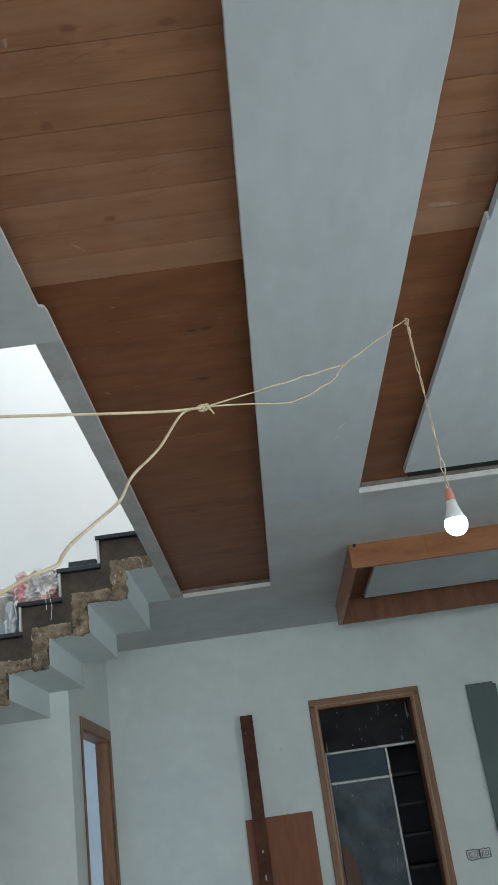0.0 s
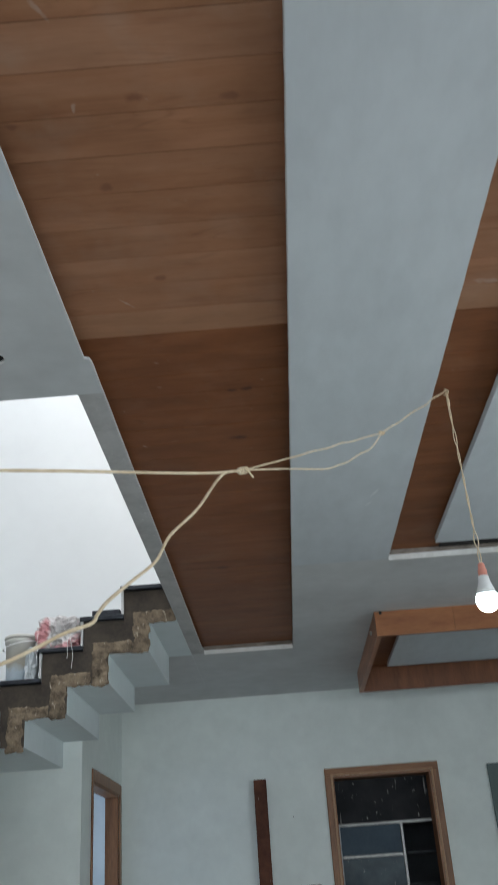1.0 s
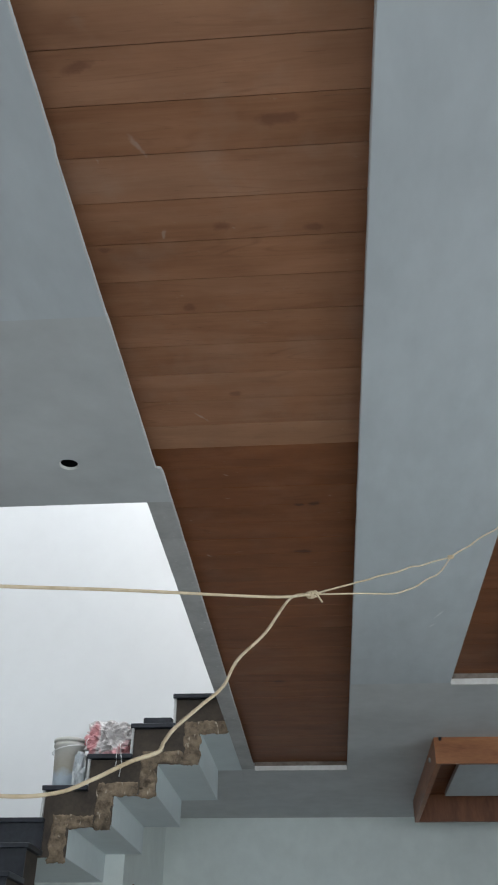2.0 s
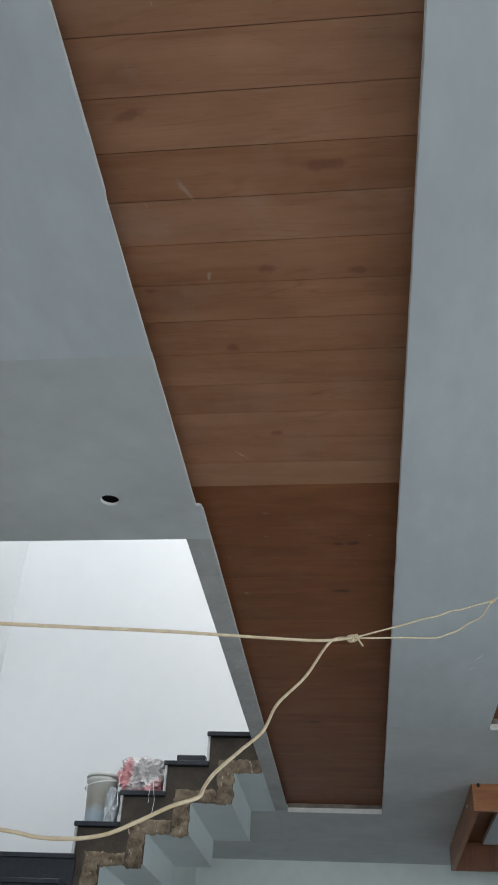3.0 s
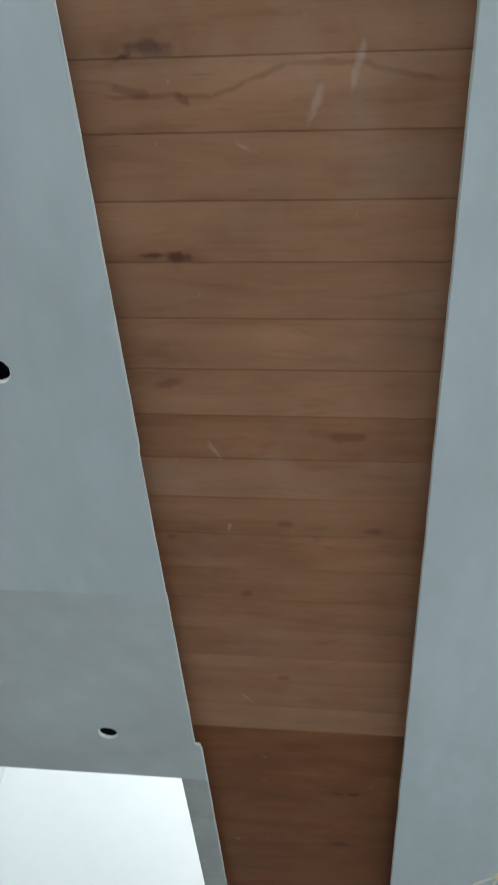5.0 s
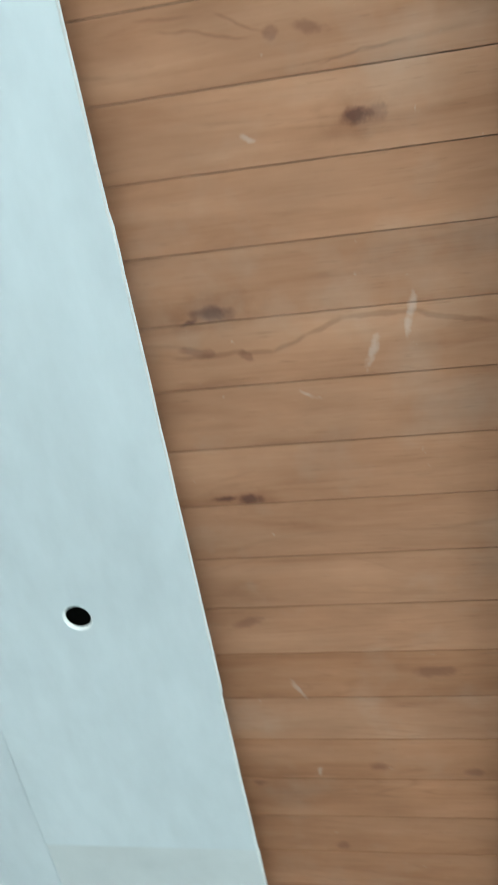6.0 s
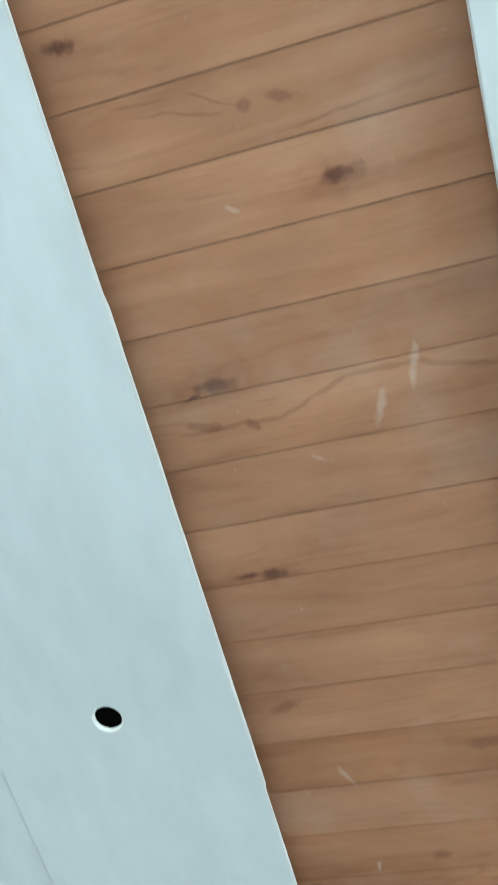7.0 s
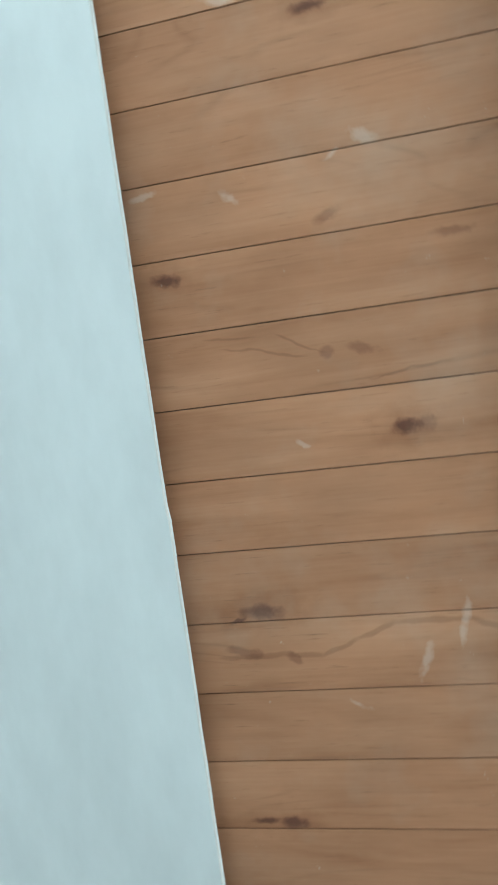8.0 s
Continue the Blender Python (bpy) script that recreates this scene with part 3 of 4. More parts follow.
structure("trim_batten_wide", boxes((0.581, 3.2, 4.364, 4.3745, ZG + 0.0165, ZW - 0.002)), BATTEN, "dusty brown batten above the raw board edge", "trim")

# ---- doors and casings ----


def doorway_far():
    t = thing("door_1", (0.72, Y_FAR, 0), "oak-stained casing round an open doorway in the far wall", "door")
    t["kind"] = "structure"
    a, b, top, w, y0 = 0.278, 1.182, 2.187, 0.058, Y_FAR - 0.018
    part("casing_upright", bevelled(boxes((a, a + w, y0, Y_FAR - 0.001, 0, top - w)), 0.005), CASING, t)
    part("casing_upright", bevelled(boxes((1.124, b, y0, Y_FAR - 0.001, 0, top - w)), 0.005), CASING, t)
    part("casing_head", bevelled(boxes((a, b, y0, Y_FAR - 0.001, top - w, top)), 0.005), CASING_X, t)
    part("bead", bevelled(boxes((a + w - 0.012, a + w + 0.004, y0 - 0.008, y0 - 0.0005, 0, top - w)), 0.003), BEAD, t, "paler inner bead")
    part("bead", bevelled(boxes((1.12, 1.136, y0 - 0.008, y0 - 0.0005, 0, top - w)), 0.003), BEAD, t, "paler inner bead")
    part("bead", bevelled(boxes((a + w - 0.012, 1.136, y0 - 0.008, y0 - 0.0005, top - w - 0.004, top - w + 0.012)), 0.003), BEAD, t, "paler inner bead")
    part("jamb", boxes((0.336, 0.351, Y_FAR, Y_FAR + 0.2, 0, 2.111)), CASING, t)
    part("jamb", boxes((1.106, 1.121, Y_FAR - 0.012, Y_FAR + 0.2, 0, 2.111)), CASING, t)
    part("jamb_head", boxes((0.336, 1.121, Y_FAR, Y_FAR + 0.2, 2.111, 2.126)), CASING_X, t)
    return t


doorway_far()


def doorway_side():
    t = thing("door_2", (X_DOORWALL, 7.0, 0), "oak-stained casing round the open side doorway", "door")
    t["kind"] = "structure"
    x0, x1 = X_DOORWALL + 0.001, X_DOORWALL + 0.012
    part("casing_upright", bevelled(boxes((x0, x1, 6.44, 6.478, 0, 2.085)), 0.005), CASING, t)
    part("casing_upright", bevelled(boxes((x0, x1, 7.475, 7.56, 0, 2.085)), 0.005), CASING, t)
    part("casing_head", bevelled(boxes((x0, x1, 6.44, 7.56, 2.085, 2.168)), 0.005), CASING, t)
    part("jamb", boxes((X_DOORWALL - 0.1, X_DOORWALL, 6.476, 6.486, 0, 2.07)), CASING, t)
    part("jamb", boxes((X_DOORWALL - 0.1, X_DOORWALL, 7.462, 7.479, 0, 2.07)), CASING, t)
    part("jamb_head", boxes((X_DOORWALL - 0.1, X_DOORWALL, 6.476, 7.479, 2.07, 2.088)), CASING, t)
    return t


doorway_side()


def splash_paint(name, dark, light):
    """Dark grey sheet with drips of white plaster."""
    m, nt, bsdf = material(name)
    v = coords(nt, (1, 1, 0.4))
    v2 = coords(nt)
    f = noise_of(nt, v2, 5, 4)
    col = ramp(nt, f, [(0.3, dark), (0.7, light)])
    drip = ramp(nt, noise_of(nt, v, 48, 2.5, 0.55), [(0.685, (0, 0, 0)), (0.74, (0.75, 0.75, 0.75))])
    runs = ramp(nt, noise_of(nt, coords(nt, (1, 1, 0.13)), 30, 2, 0.5), [(0.7, (0, 0, 0)), (0.75, (0.6, 0.6, 0.6))])
    col = mix(nt, drip, col, (0.45, 0.45, 0.44))
    nt.links.new(mix(nt, runs, col, (0.45, 0.45, 0.44)), bsdf.inputs["Base Color"])
    bsdf.inputs["Roughness"].default_value = 0.6
    bsdf.inputs["Specular IOR Level"].default_value = 0.15
    return m


SPLASHED = splash_paint("splashed_black_sheet", (0.012, 0.013, 0.016), (0.03, 0.031, 0.034))
SPLASHED_GREY = splash_paint("splashed_grey_sheet", (0.06, 0.077, 0.09), (0.15, 0.18, 0.2))


FROSTED = mottled("dusty_blue_glass", (0.045, 0.072, 0.1), (0.075, 0.108, 0.14), 4, 0.4, specular=0.12, relief=0.0)


def inner_door():
    """Aluminium screen door behind the far doorway: fanlight, leaf and a narrow side light."""
    y = Y_FAR + 0.205
    t = thing("screen_door", (0.7, y, 0), "dark aluminium door with a small dusty pane, splashed with plaster", "door")
    part("top_panel", boxes((0.34, 1.118, y + 0.008, y + 0.02, 1.785, 2.12)), SPLASHED, t)
    part("top_rail", bevelled(boxes((0.34, 1.118, y - 0.004, y + 0.03, 1.762, 1.784)), 0.003), METAL, t)
    part("pane", boxes((0.372, 0.846, y + 0.01, y + 0.016, 1.552, 1.761)), FROSTED, t, "dusty bluish glass pane")
    part("stile", bevelled(boxes((0.848, 0.87, y - 0.004, y + 0.03, 0, 1.761)), 0.003), METAL, t)
    part("stile", bevelled(boxes((0.34, 0.37, y - 0.002, y + 0.03, 0, 1.761)), 0.003), METAL, t)
    part("middle_rail", bevelled(boxes((0.371, 0.847, y - 0.004, y + 0.03, 1.528, 1.551)), 0.003), METAL, t)
    part("leaf_panel", boxes((0.371, 0.847, y + 0.008, y + 0.02, 0.02, 1.527)), SPLASHED_GREY, t, "dark grey sheet splashed with plaster")
    return t


inner_door()


def back_shelf():
    t = thing("storage_rack", (1.05, 9.3, 0), "dark metal rack with shelves in the back room", "rack")
    for x in (0.93, 1.55):
        part("post", boxes((x, x + 0.03, 8.6, 8.63, 0, 1.9)), RACK, t)
    for z in (0.55, 0.8, 1.05, 1.3, 1.55, 1.8):
        part("shelf", bevelled(boxes((0.96, 1.55, 8.55, 9.0, z, z + 0.03)), 0.003), RACK, t)
    return t


back_shelf()


def rounded_board():
    """Brown board with a rounded shoulder that leans inside the doorway."""
    bm = bmesh.new()
    side = [(0.367, 0.0), (0.52, 0.0), (0.515, 0.45), (0.49, 0.66)]
    side += [(0.367 + 0.115 * math.cos(radians(a)), 0.76 + 0.33 * math.sin(radians(a))) for a in range(10, 91, 10)]
    f = [bm.verts.new((x, 7.665, z)) for x, z in side]
    b = [bm.verts.new((x, 7.69, z)) for x, z in side]
    bm.faces.new(f)
    bm.faces.new(b[::-1])
    for i in range(len(f)):
        j = (i + 1) % len(f)
        bm.faces.new((f[j], f[i], b[i], b[j]))
    bmesh.ops.recalc_face_normals(bm, faces=bm.faces)
    return bm


part("panel", rounded_board(), DARK_PLY, thing("rounded_board", (0.44, 7.68, 0), "brown board with a rounded corner inside the doorway", "board"))

# ---- wooden frame under the ceiling ----


def wooden_frame():
    t = thing("ceiling_frame", (1.8, 6.2, ZG), "rectangular veneered wooden frame fixed under the ceiling", "ceiling frame")
    x0, x1, y0, y1, z0, z1, w = 0.583, 3.1, 5.345, 7.045, 2.652, 2.849, 0.03
    part("front_board", bevelled(boxes((x0, 1.0525, y0, y0 + w, z0, ZW - 0.004)), 0.001), PELMET, t)
    part("front_board", bevelled(boxes((1.0532, x1, y0, y0 + w, z0, ZW - 0.004)), 0.001), PELMET, t)
    part("side_board", bevelled(boxes((x0, x0 + w, y0 + w + 0.001, y1, z0, ZW - 0.004)), 0.001), PELMET, t)
    part("side_board", bevelled(boxes((x1 - w, x1, y0 + w + 0.001, y1, z0, ZW - 0.004)), 0.001), PELMET, t)
    part("rear_board", bevelled(boxes((x0 + w + 0.001, 1.3112, y1 - w, y1, z0, ZW - 0.004)), 0.001), REAR_VENEER, t)
    part("rear_board", bevelled(boxes((1.312, x1 - w - 0.001, y1 - w, y1, z0, ZW - 0.004)), 0.001), REAR_VENEER, t)
    part("bracket", bevelled(boxes((0.61, 0.625, 5.325, 5.344, ZG - 0.02, ZG - 0.002)), 0.002), DARK_METAL, t, "small dark fixing bracket")
    part("bracket", bevelled(boxes((0.57, 0.582, 5.6, 5.62, ZG - 0.075, ZG - 0.05)), 0.002), METAL, t, "small metal fixing bracket")
    return t


wooden_frame()

# ---- stairs ----
TIP_X, TIP_Z, RUN, RISE = -0.92, 3.008, 0.2375, 0.169
STAIR_Y0, STAIR_Y1 = 5.13, 6.079


def extrude_profile(profile, y0, y1, slots):
    """A prism from an outline in x and z; slots gives the material of front, and of side faces by their direction."""
    bm = bmesh.new()
    a = [bm.verts.new((x, y0, z)) for x, z in profile]
    b = [bm.verts.new((x, y1, z)) for x, z in profile]
    bm.faces.new(a).material_index = slots[0]
    bm.faces.new(b[::-1]).material_index = slots[0]
    for i in range(len(a)):
        j = (i + 1) % len(a)
        bm.faces.new((a[j], a[i], b[i], b[j])).material_index = slots[1]
    bmesh.ops.recalc_face_normals(bm, faces=bm.faces)
    return bm


def rough_skin(profile_boxes, y, seed, amp, cell=0.014):
    """Broken plaster on an upright face: a lumpy relief over boxes (x0, x1, z0, z1)."""
    bm = bmesh.new()
    for x0, x1, z0, z1 in profile_boxes:
        nx, nz = max(2, int((x1 - x0) / cell)), max(2, int((z1 - z0) / cell))
        g = []
        for i in range(nx + 1):
            col = []
            for j in range(nz + 1):
                x, z = x0 + (x1 - x0) * i / nx, z0 + (z1 - z0) * j / nz
                edge = min(i, nx - i, j, nz - j)
                h = amp * (0.35 + noise.noise((x * 31 + seed, z * 31, 3.1)) + 0.5 * noise.noise((x * 80, z * 80, seed)))
                dx = 0.009 * noise.noise((x * 60, z * 60, 4 + seed)) + 0.014 * noise.noise((x * 12, z * 25, 9 + seed))
                dz = 0.009 * noise.noise((x * 60, z * 60, 8 + seed)) + 0.014 * noise.noise((x * 12, z * 25, 19 + seed))
                col.append(bm.verts.new((x + dx, y - (max(h, 0.0) if edge else -0.004), z + dz)))
            g.append(col)
        for i in range(nx):
            for j in range(nz):
                bm.faces.new((g[i][j], g[i + 1][j], g[i + 1][j + 1], g[i][j + 1]))
    return bm


def staircase():
    t = thing("staircase", (-1.4, 5.6, 0), "unfinished concrete stairs with dark granite treads and rough open side", "stairs")
    # waist: stepped underside in white paint
    low = [(-0.598, ZG), (-0.757, ZG)]
    for i in range(4):
        x, z = -0.757 - 0.2345 * i, 2.614 - 0.161 * i
        low += [(x, z), (x - 0.2345 if i < 3 else X_LEFT + 0.003, z)]
    outline = low + [(X_LEFT + 0.003, TIP_Z - 4 * RISE - 0.03)]
    # upper outline from the landing up to the top
    rise_line = [(TIP_X - RUN * 3 + 0.02, TIP_Z - RISE * 4 - 0.03)]
    for i in range(3, -1, -1):
        x, z = TIP_X - RUN * i + 0.02, TIP_Z - RISE * i - 0.03
        rise_line += [(x, z)]
        if i:
            rise_line += [(x + RUN, z)]
    outline += rise_line + [(-0.598, TIP_Z - 0.03)]
    clean = []
    for p in outline:
        if not clean or (abs(p[0] - clean[-1][0]) + abs(p[1] - clean[-1][1])) > 1e-5:
            clean.append(p)
    part("body", extrude_profile(clean, STAIR_Y0 + 0.012, STAIR_Y1, (0, 1)), [STEP_SIDE, SOFFIT], t, "white stepped soffit and dark bare side")
    for i in range(4):
        x, z = TIP_X - RUN * i, TIP_Z - RISE * i
        end = x + RUN + 0.02 if i else -0.52
        part("tread", bevelled(boxes((x, end, STAIR_Y0 - 0.012, STAIR_Y1, z - 0.026, z)), 0.003, 1), GRANITE, t)
        part("riser", boxes((x + 0.006, x + 0.0195, STAIR_Y0 - 0.004, STAIR_Y1, z - RISE, z - 0.0265)), RISER, t, "pale stone riser slab")
        # rough mortar along the waist
        part("mortar_band", rough_skin([(x + 0.14, x + 0.305 if i else x + 0.32, z - 0.226, z - 0.148), (x + 0.068, x + 0.166, z - 0.40, z - 0.15)],
                                       STAIR_Y0 + 0.011, i * 7.0, 0.008, 0.009), TAN, t, "rough tan mortar band", smooth=True)
    # landing and the lower flight, which comes up from the room
    zl = TIP_Z - RISE * 4
    part("landing", bevelled(boxes((X_LEFT + 0.002, -1.60, STAIR_Y0 - 0.012, STAIR_Y1, zl - 0.026, zl)), 0.003, 1), GRANITE, t)
    for j in range(1, 13):
        z, y = zl - RISE * j, STAIR_Y0 - 0.25 * j
        part("tread", bevelled(boxes((X_LEFT + 0.002, -1.585, y - 0.012, y + 0.245, z - 0.026, z)), 0.003, 1), GRANITE, t)
        part("riser", boxes((X_LEFT + 0.002, -1.60, y + 0.25, y + 0.262, z + 0.0005, z + RISE - 0.0265)), GRANITE, t)
        part("step_block", boxes((X_LEFT + 0.002, -1.61, y + 0.01, y + 0.249, max(z - 0.3, 0.0), z - 0.027)), STEP_SIDE, t)
    return t


staircase()
tagged(part("slab", bevelled(boxes((-1.09, -0.925, 5.14, 5.7, TIP_Z - RISE + 0.001, TIP_Z - RISE + 0.038)), 0.004, 1), GRANITE,
            thing("stone_offcut", (-1.0, 5.5, TIP_Z - RISE), "dark granite offcut lying on a stair tread", "stone slab")))


def crumpled(at, size, seed, sharp=1.0, sub=4):
    bm = bmesh.new()
    bmesh.ops.create_icosphere(bm, subdivisions=sub, radius=1.0)
    for v in bm.verts:
        d = v.co.normalized()
        h = 1 + sharp * (0.2 * noise.noise(d * 1.6 + Vector((seed, 0, 0))) - 0.26 * abs(noise.noise(d * 2.2 + Vector((0, seed, 0))))
                         - 0.1 * abs(noise.noise(d * 5 + Vector((0, 0, seed)))) + 0.1)
        h /= max(abs(d.x), abs(d.y), abs(d.z)) ** 0.55
        q = Vector((d.x * size[0], d.y * size[1], d.z * size[2])) * h
        q.z = max(q.z, -size[2] * 0.92)
        v.co = q + Vector(at)
    return bm


def plastic_film(name):
    m, nt, bsdf = material(name)
    v = coords(nt)
    sep = node(nt, "SeparateXYZ")
    nt.links.new(v, sep.inputs[0])
    a = noise_of(nt, v, 7, 3, 0.55, 0.8)
    a = calc(nt, "ADD", a, calc(nt, "MULTIPLY_ADD", sep.outputs["Z"], 0.7, -1.97))
    col = ramp(nt, a, [(0.33, (0.6, 0.27, 0.28)), (0.42, (0.66, 0.47, 0.47)), (0.48, (0.62, 0.59, 0.58)), (0.66, (0.42, 0.39, 0.38))])
    nt.links.new(col, bsdf.inputs["Base Color"])
    bsdf.inputs["Roughness"].default_value = 0.35
    bump(nt, bsdf, noise_of(nt, v, 26, 4), 0.8, 0.012)
    return m


BAG = plastic_film("pink_white_film")
CLEAR_BAG = mottled("blue_grey_film", (0.34, 0.38, 0.41), (0.6, 0.62, 0.62), 16, 0.3, relief=0.5)

bag_z = TIP_Z - 2 * RISE


def folded_film(at, size, seed):
    """A loose bag: a heap of creased film, with sharp folds and hollow flanks."""
    bm = bmesh.new()
    bmesh.ops.create_icosphere(bm, subdivisions=5, radius=1.0)
    for v in bm.verts:
        d = v.co.normalized()
        h = 1.05
        for f, amp in ((1.3, 0.34), (2.7, 0.26), (5.5, 0.13), (11.0, 0.06)):
            h += amp * (0.42 - 1.6 * abs(noise.noise(d * f + Vector((seed, f, 2 * seed)))))
        h /= max(abs(d.x), abs(d.y), abs(d.z)) ** 0.4
        q = Vector((d.x * size[0], d.y * size[1], d.z * size[2])) * h
        q.z = max(q.z, -size[2] * 0.9)
        v.co = q + Vector(at)
    return bm


bag = thing("plastic_bag", (-1.28, 5.28, bag_z), "crumpled pink and white plastic bag on a stair tread", "bag")
part("body", folded_film((-1.29, 5.25, bag_z + 0.09), (0.125, 0.11, 0.1), 3.0), BAG, bag)
for i, (x, top, low) in enumerate(((-1.222, 0.06, -0.07), (-1.2, 0.08, -0.13), (-1.405, 0.1, -0.08))):
    run = []
    for j in range(7):
        u = j / 6
        run.append((x + 0.012 * noise.noise((u * 2.5, i * 3.7, 1.0)) + 0.004 * i * u, 5.17 if j == 0 else 5.108, bag_z + top + (low - top) * u))
    part("string", tube(run, 0.0016, 6), WHITE_PLASTIC, bag, "loose white string")


def pail_plastic():
    """Cloudy plastic through which tan paste and a blue print show."""
    m, nt, bsdf = material("cloudy_pail_plastic")
    v = coords(nt, (1, 1, 1))
    sep = node(nt, "SeparateXYZ")
    nt.links.new(v, sep.inputs[0])
    h = calc(nt, "ADD", sep.outputs["Z"], calc(nt, "MULTIPLY", noise_of(nt, v, 18, 4), 0.12))
    col = ramp(nt, calc(nt, "MULTIPLY_ADD", h, 2.6, -6.5), [(0.0, (0.27, 0.33, 0.4)), (0.34, (0.46, 0.53, 0.58)), (0.46, (0.42, 0.38, 0.31)), (0.8, (0.55, 0.54, 0.5))])
    nt.links.new(col, bsdf.inputs["Base Color"])
    bsdf.inputs["Roughness"].default_value = 0.35
    return m


PAIL = pail_plastic()


def pail():
    z = TIP_Z - 3 * RISE
    at = (-1.54, 5.27, z + 0.001)
    t = thing("pail", (-1.54, 5.27, z), "cloudy plastic pail with a loose lid on a stair tread", "bucket")
    part("shell", lathe(at, [(0.074, 0), (0.078, 0.01), (0.088, 0.235), (0.095, 0.24), (0.095, 0.252), (0.088, 0.262)], top=True), PAIL, t, smooth=True)
    part("lid", lathe((at[0], at[1], z + 0.264), [(0.095, 0), (0.099, 0.006), (0.096, 0.018), (0.08, 0.024), (0.02, 0.024)]), PAIL, t, smooth=True)
    ring = []
    for k in range(25):
        a = 2 * math.pi * k / 24
        ring.append((at[0] + 0.1 * math.cos(a), at[1] + 0.1 * math.sin(a), z + 0.225 + 0.02 * math.cos(a)))
    part("handle", tube(ring, 0.0028, 6, steps=2), WHITE_PLASTIC, t, "thin wire handle")
    return t


pail()
clear = thing("clear_bag", (-1.435, 5.22, TIP_Z - 3 * RISE), "crumpled clear bluish plastic bag beside the pail", "bag")
part("body", crumpled((-1.448, 5.2, TIP_Z - 3 * RISE + 0.085), (0.03, 0.06, 0.1), 8.0, 1.9), CLEAR_BAG, clear)

# ---- cords and the bulb ----
KNOT = Vector((-0.055, 1.567, 2.05))
KNOT2 = Vector((0.339, 2.362, 2.506))
HOOK = Vector((0.636, 2.736, ZW))
cord = thing("cord", KNOT, "yellowed twin cord slung loosely across the room", "cord")


def wavy(a, b, n, amp, seed, sag=0.0):
    a, b = Vector(a), Vector(b)
    out = []
    for i in range(n + 1):
        u = i / n
        p = a.lerp(b, u)
        e = math.sin(math.pi * u)
        p += Vector((amp * noise.noise((u * 9, seed, 0)), amp * noise.noise((u * 9, seed, 5)), amp * noise.noise((u * 9, seed, 9)) - sag * e)) * min(1, 4 * u, 4 * (1 - u))
        out.append(p)
    return out


part("strand", tube([(-2.648, -1.605, 0.843), (-1.9, -0.71, 1.181), (-1.0, 0.366, 1.586), (-0.7, 0.724, 1.719), (-0.5, 0.964, 1.809), (-0.33, 1.168, 1.888), (-0.2, 1.323, 1.945), (-0.11, 1.43, 1.986), KNOT], 0.0026), CORD, cord, smooth=True)
part("strand", tube(wavy(KNOT, KNOT2, 16, 0.005, 2.0, 0.0), 0.0017), CORD, cord, smooth=True)
part("strand", tube([KNOT, (-0.013, 1.6, 2.064), (0.047, 1.764, 2.136), (0.133, 1.961, 2.22), (0.172, 2.035, 2.262), (0.204, 2.102, 2.301), (0.246, 2.182, 2.358), (0.275, 2.236, 2.392), (0.301, 2.281, 2.431), KNOT2], 0.0017), CORD, cord, smooth=True)
part("strand", tube(wavy(KNOT2, HOOK + Vector((0, -0.012, -0.012)), 8, 0.007, 4.0, 0.0), 0.002), CORD, cord, smooth=True)
part("branch", tube([KNOT, (-0.097, 1.56, 2.04), (-0.139, 1.471, 1.937), (-0.18, 1.387, 1.857), (-0.195, 1.326, 1.794), (-0.221, 1.263, 1.744),
                     (-0.245, 1.191, 1.692), (-0.252, 1.153, 1.663), (-0.2555, 1.13, 1.644), (-0.284, 1.1, 1.625), (-0.323, 1.08, 1.6),
                     (-0.363, 1.065, 1.581), (-0.429, 1.06, 1.577), (-0.55, 1.05, 1.59), (-1.2, 0.95, 1.63), (-2.648, 0.695, 1.804)], 0.0026), CORD, cord, smooth=True)


def knot(at, along, turns, r, wire, name="knot"):
    along = Vector(along).normalized()
    side = along.cross(Vector((0, 0, 1))).normalized()
    up = side.cross(along)
    pts = []
    for i in range(turns * 8 + 1):
        a = 2 * math.pi * i / 8
        pts.append(Vector(at) + along * (i / (turns * 8) - 0.5) * r * 9 + r * (1 + 0.5 * noise.noise((i * 0.4, r * 900, 0))) * (math.cos(a) * side + math.sin(a) * up))
    part(name, tube(pts, wire, 7, steps=3), CORD, cord, smooth=True)


knot(KNOT, KNOT2 - KNOT, 4, 0.0046, 0.0028)
knot(KNOT2, KNOT2 - KNOT, 2, 0.004, 0.0025)
knot(HOOK + Vector((0, -0.005, -0.014)), (0.2, 0.3, 1), 2, 0.006, 0.0028)
part("loose_end", tube([KNOT, KNOT + Vector((0.008, -0.006, -0.004)), KNOT + Vector((0.018, -0.008, -0.02))], 0.002), CORD, cord, smooth=True)


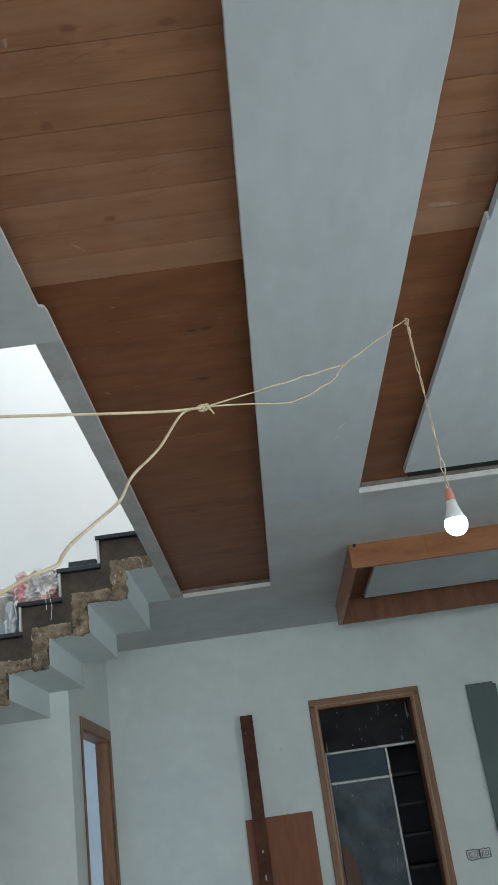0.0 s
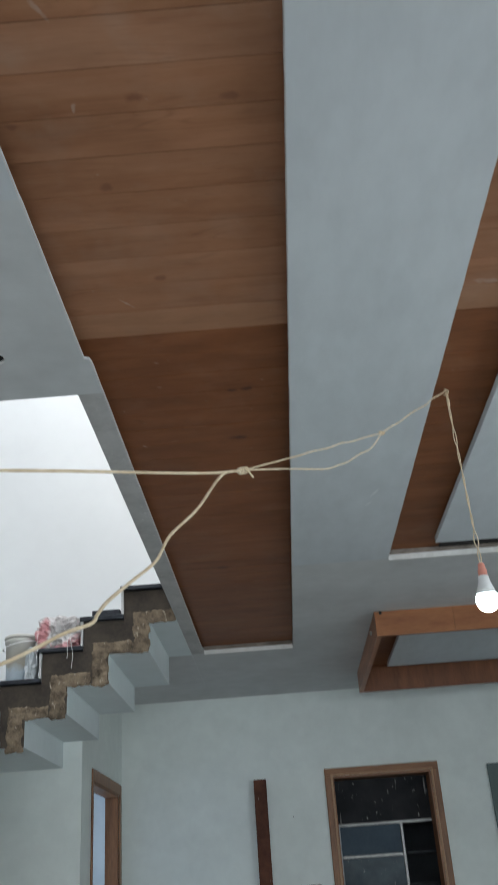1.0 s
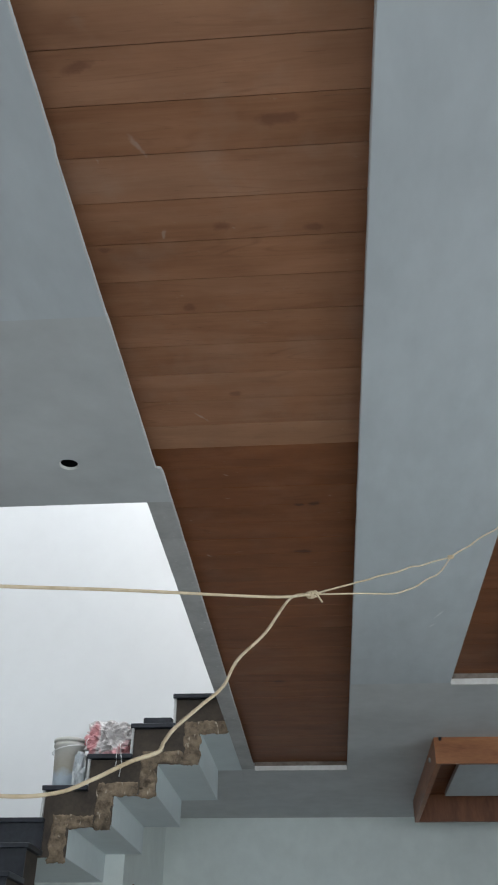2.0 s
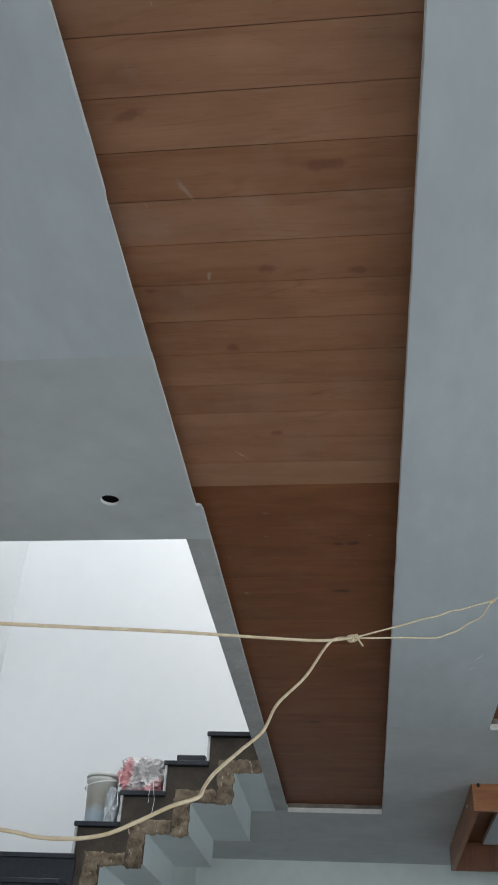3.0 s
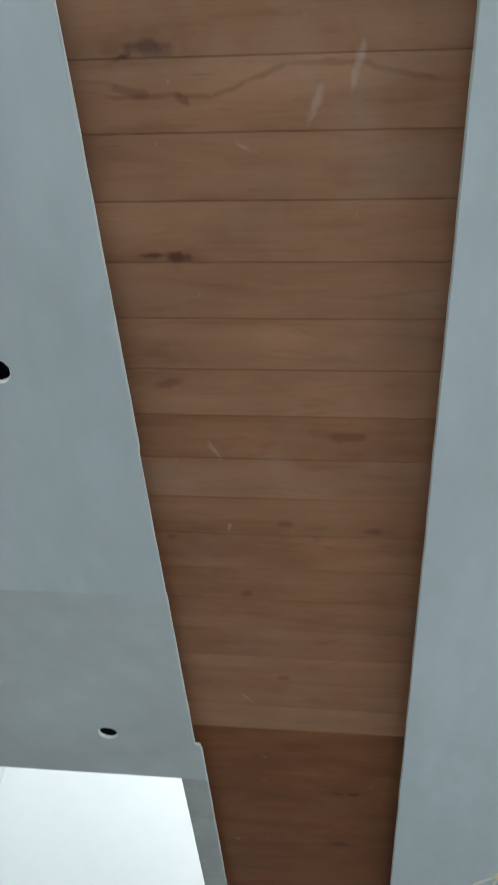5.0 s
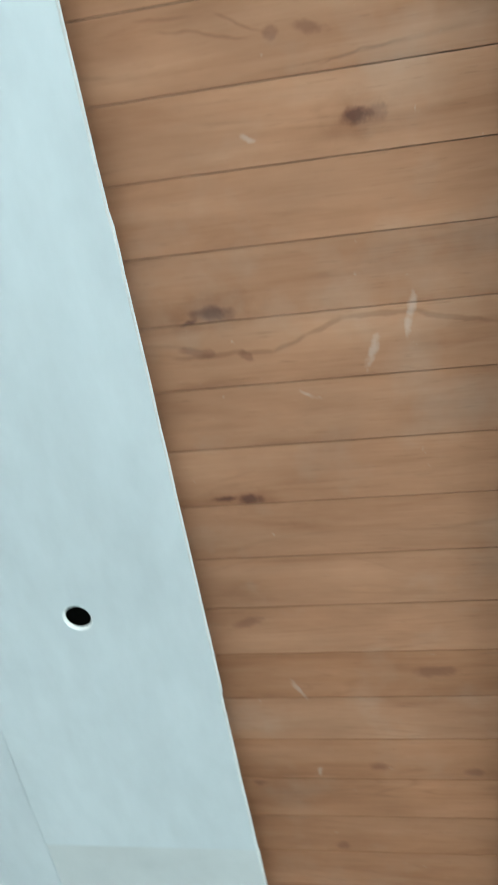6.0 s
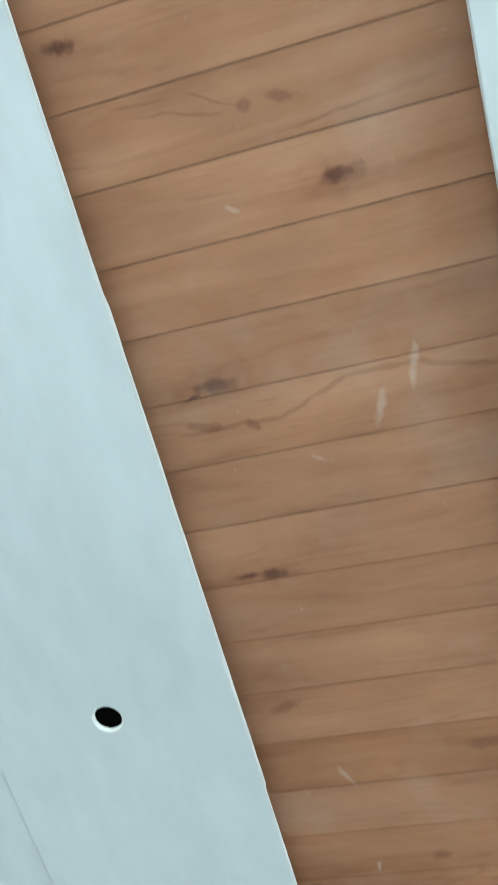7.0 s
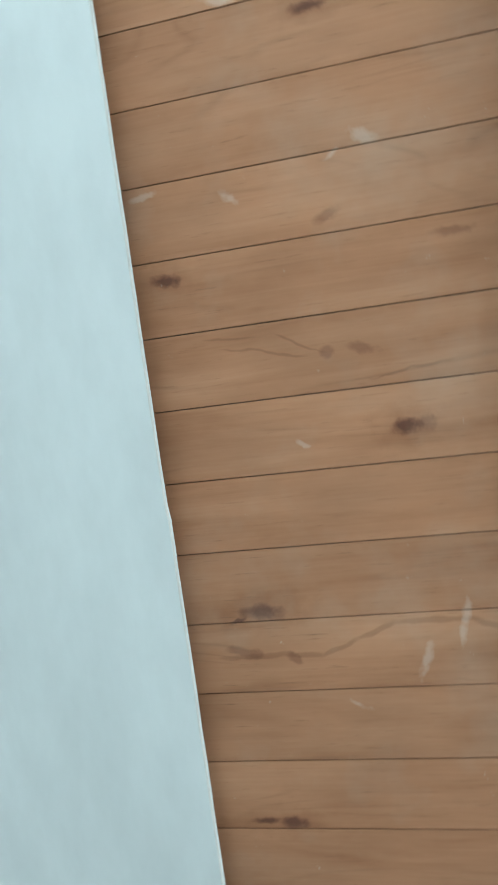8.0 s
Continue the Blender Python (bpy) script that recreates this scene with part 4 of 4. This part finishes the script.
def hanging_bulb():
    x, y = 0.6455, 2.736
    t = thing("hanging_bulb", (x, y, 2.2), "lit white bulb hanging on a twisted cord", "lamp")
    for k in range(2):
        pts = []
        for i in range(30):
            u = i / 29
            a = 2.0 * math.pi * (3.2 * u + 0.9 * u * u) + math.pi * k
            r = 0.0021 + 0.011 * max(0, noise.noise((u * 5, 2.0, 0))) * (0.3 + u)
            pts.append((HOOK.x + (x - HOOK.x) * u + r * math.cos(a), y + r * math.sin(a), ZW - 0.01 + (2.205 - ZW + 0.01) * u))
        part("cord_strand", tube(pts, 0.0019, 6, steps=3), CORD, t, smooth=True)
    part("connector", lathe((0.638, 2.736, 2.775), [(0.003, 0), (0.0055, 0.006), (0.0055, 0.026), (0.003, 0.032)], 12), CORD, t, "small pale wire connector", smooth=True)
    part("socket", lathe((x, y, 2.165), [(0.013, 0), (0.0145, 0.004), (0.0145, 0.02), (0.011, 0.026), (0.011, 0.036), (0.008, 0.042)], 20), PINK, t, "faded pink lamp socket", smooth=True)
    part("collar", lathe((x, y, 2.102), [(0.033, 0), (0.026, 0.02), (0.018, 0.045), (0.0155, 0.063)], 24), WHITE_PLASTIC, t, "white plastic bulb collar", smooth=True)
    prof = [(0.0325, 0.0)] + [(0.0355 * math.cos(radians(a)) if a > -88 else 0.001, 0.0355 * math.sin(radians(a)) - 0.0155) for a in range(24, -90, -9)]
    part("globe", lathe((x, y, 2.102), prof[::-1], 24), BULB, t, "glowing bulb globe", smooth=True)
    return t


hanging_bulb()

# ---- things against the far wall ----
timber = thing("timber", (-0.235, 7.58, 0), "dark red-brown timber batten leaning on the wall", "timber")
part("batten", bevelled(boxes((-0.287, -0.188, 7.545, 7.575, 0, 2.135)), 0.004), TIMBER, timber)
for z, h in ((1.126, 0.011), (0.945, 0.02)):
    part("plaster_dab", crumpled((-0.236, 7.544, z), (0.006, 0.004, h), z * 9, 1.6, 3), ARRIS, timber, "dried splash of pale plaster")
sheet = thing("plywood_sheet", (-0.08, 7.6, 0), "red-brown plywood sheet leaning on the wall", "board")
part("panel", bevelled(boxes((-0.345, 0.182, 7.6, 7.618, 0, 1.362)), 0.002), PLYWOOD, sheet)
grey = thing("grey_board", (1.68, 7.6, 0), "tall grey-green board leaning on the wall", "board")
part("panel", bevelled(boxes((1.565, 1.785, 7.585, 7.603, 0, 2.135)), 0.002), GREY_BOARD, grey)
part("rear_panel", bevelled(boxes((1.6, 1.812, 7.606, 7.622, 0, 2.12)), 0.002), GREY_BOARD, grey)


def socket_boxes():
    t = thing("socket_boxes", (1.39, Y_FAR, 0.9), "two bare wall boxes with smeared dark rims", "socket")
    for k, (x, w, h) in enumerate(((1.3, 0.098, 0.07), (1.402, 0.08, 0.066))):
        for j, (inset, wire) in enumerate(((0.0, 0.0036), (0.016, 0.0024))):
            loop = []
            for i in range(25):
                a = 2 * math.pi * i / 24
                c, q = math.cos(a), math.sin(a)
                r = 1 / max(abs(c), abs(q)) ** 0.8
                n = 0.007 * noise.noise((2.2 * c + 3 * k, 2.2 * q, 5.0 + j))
                loop.append((x + w / 2 + c * r * (w / 2 - inset) + n, Y_FAR - 0.003, 0.895 + q * r * (h / 2 - inset) + n))
            part("rim", tube(loop, wire, 6, steps=2), SMUDGE, t)
        part("cover", boxes((x + 0.025, x + w - 0.025, Y_FAR - 0.005, Y_FAR - 0.001, 0.878, 0.912)), METAL, t)
    return t


socket_boxes()
chip = thing("nail", (0.009, Y_FAR, 1.848), "small dark nail in the wall", "nail")
part("head", lathe((0.009, Y_FAR - 0.004, 1.846), [(0.004, 0), (0.005, 0.003), (0.004, 0.006)], 10), DARK_METAL, chip)
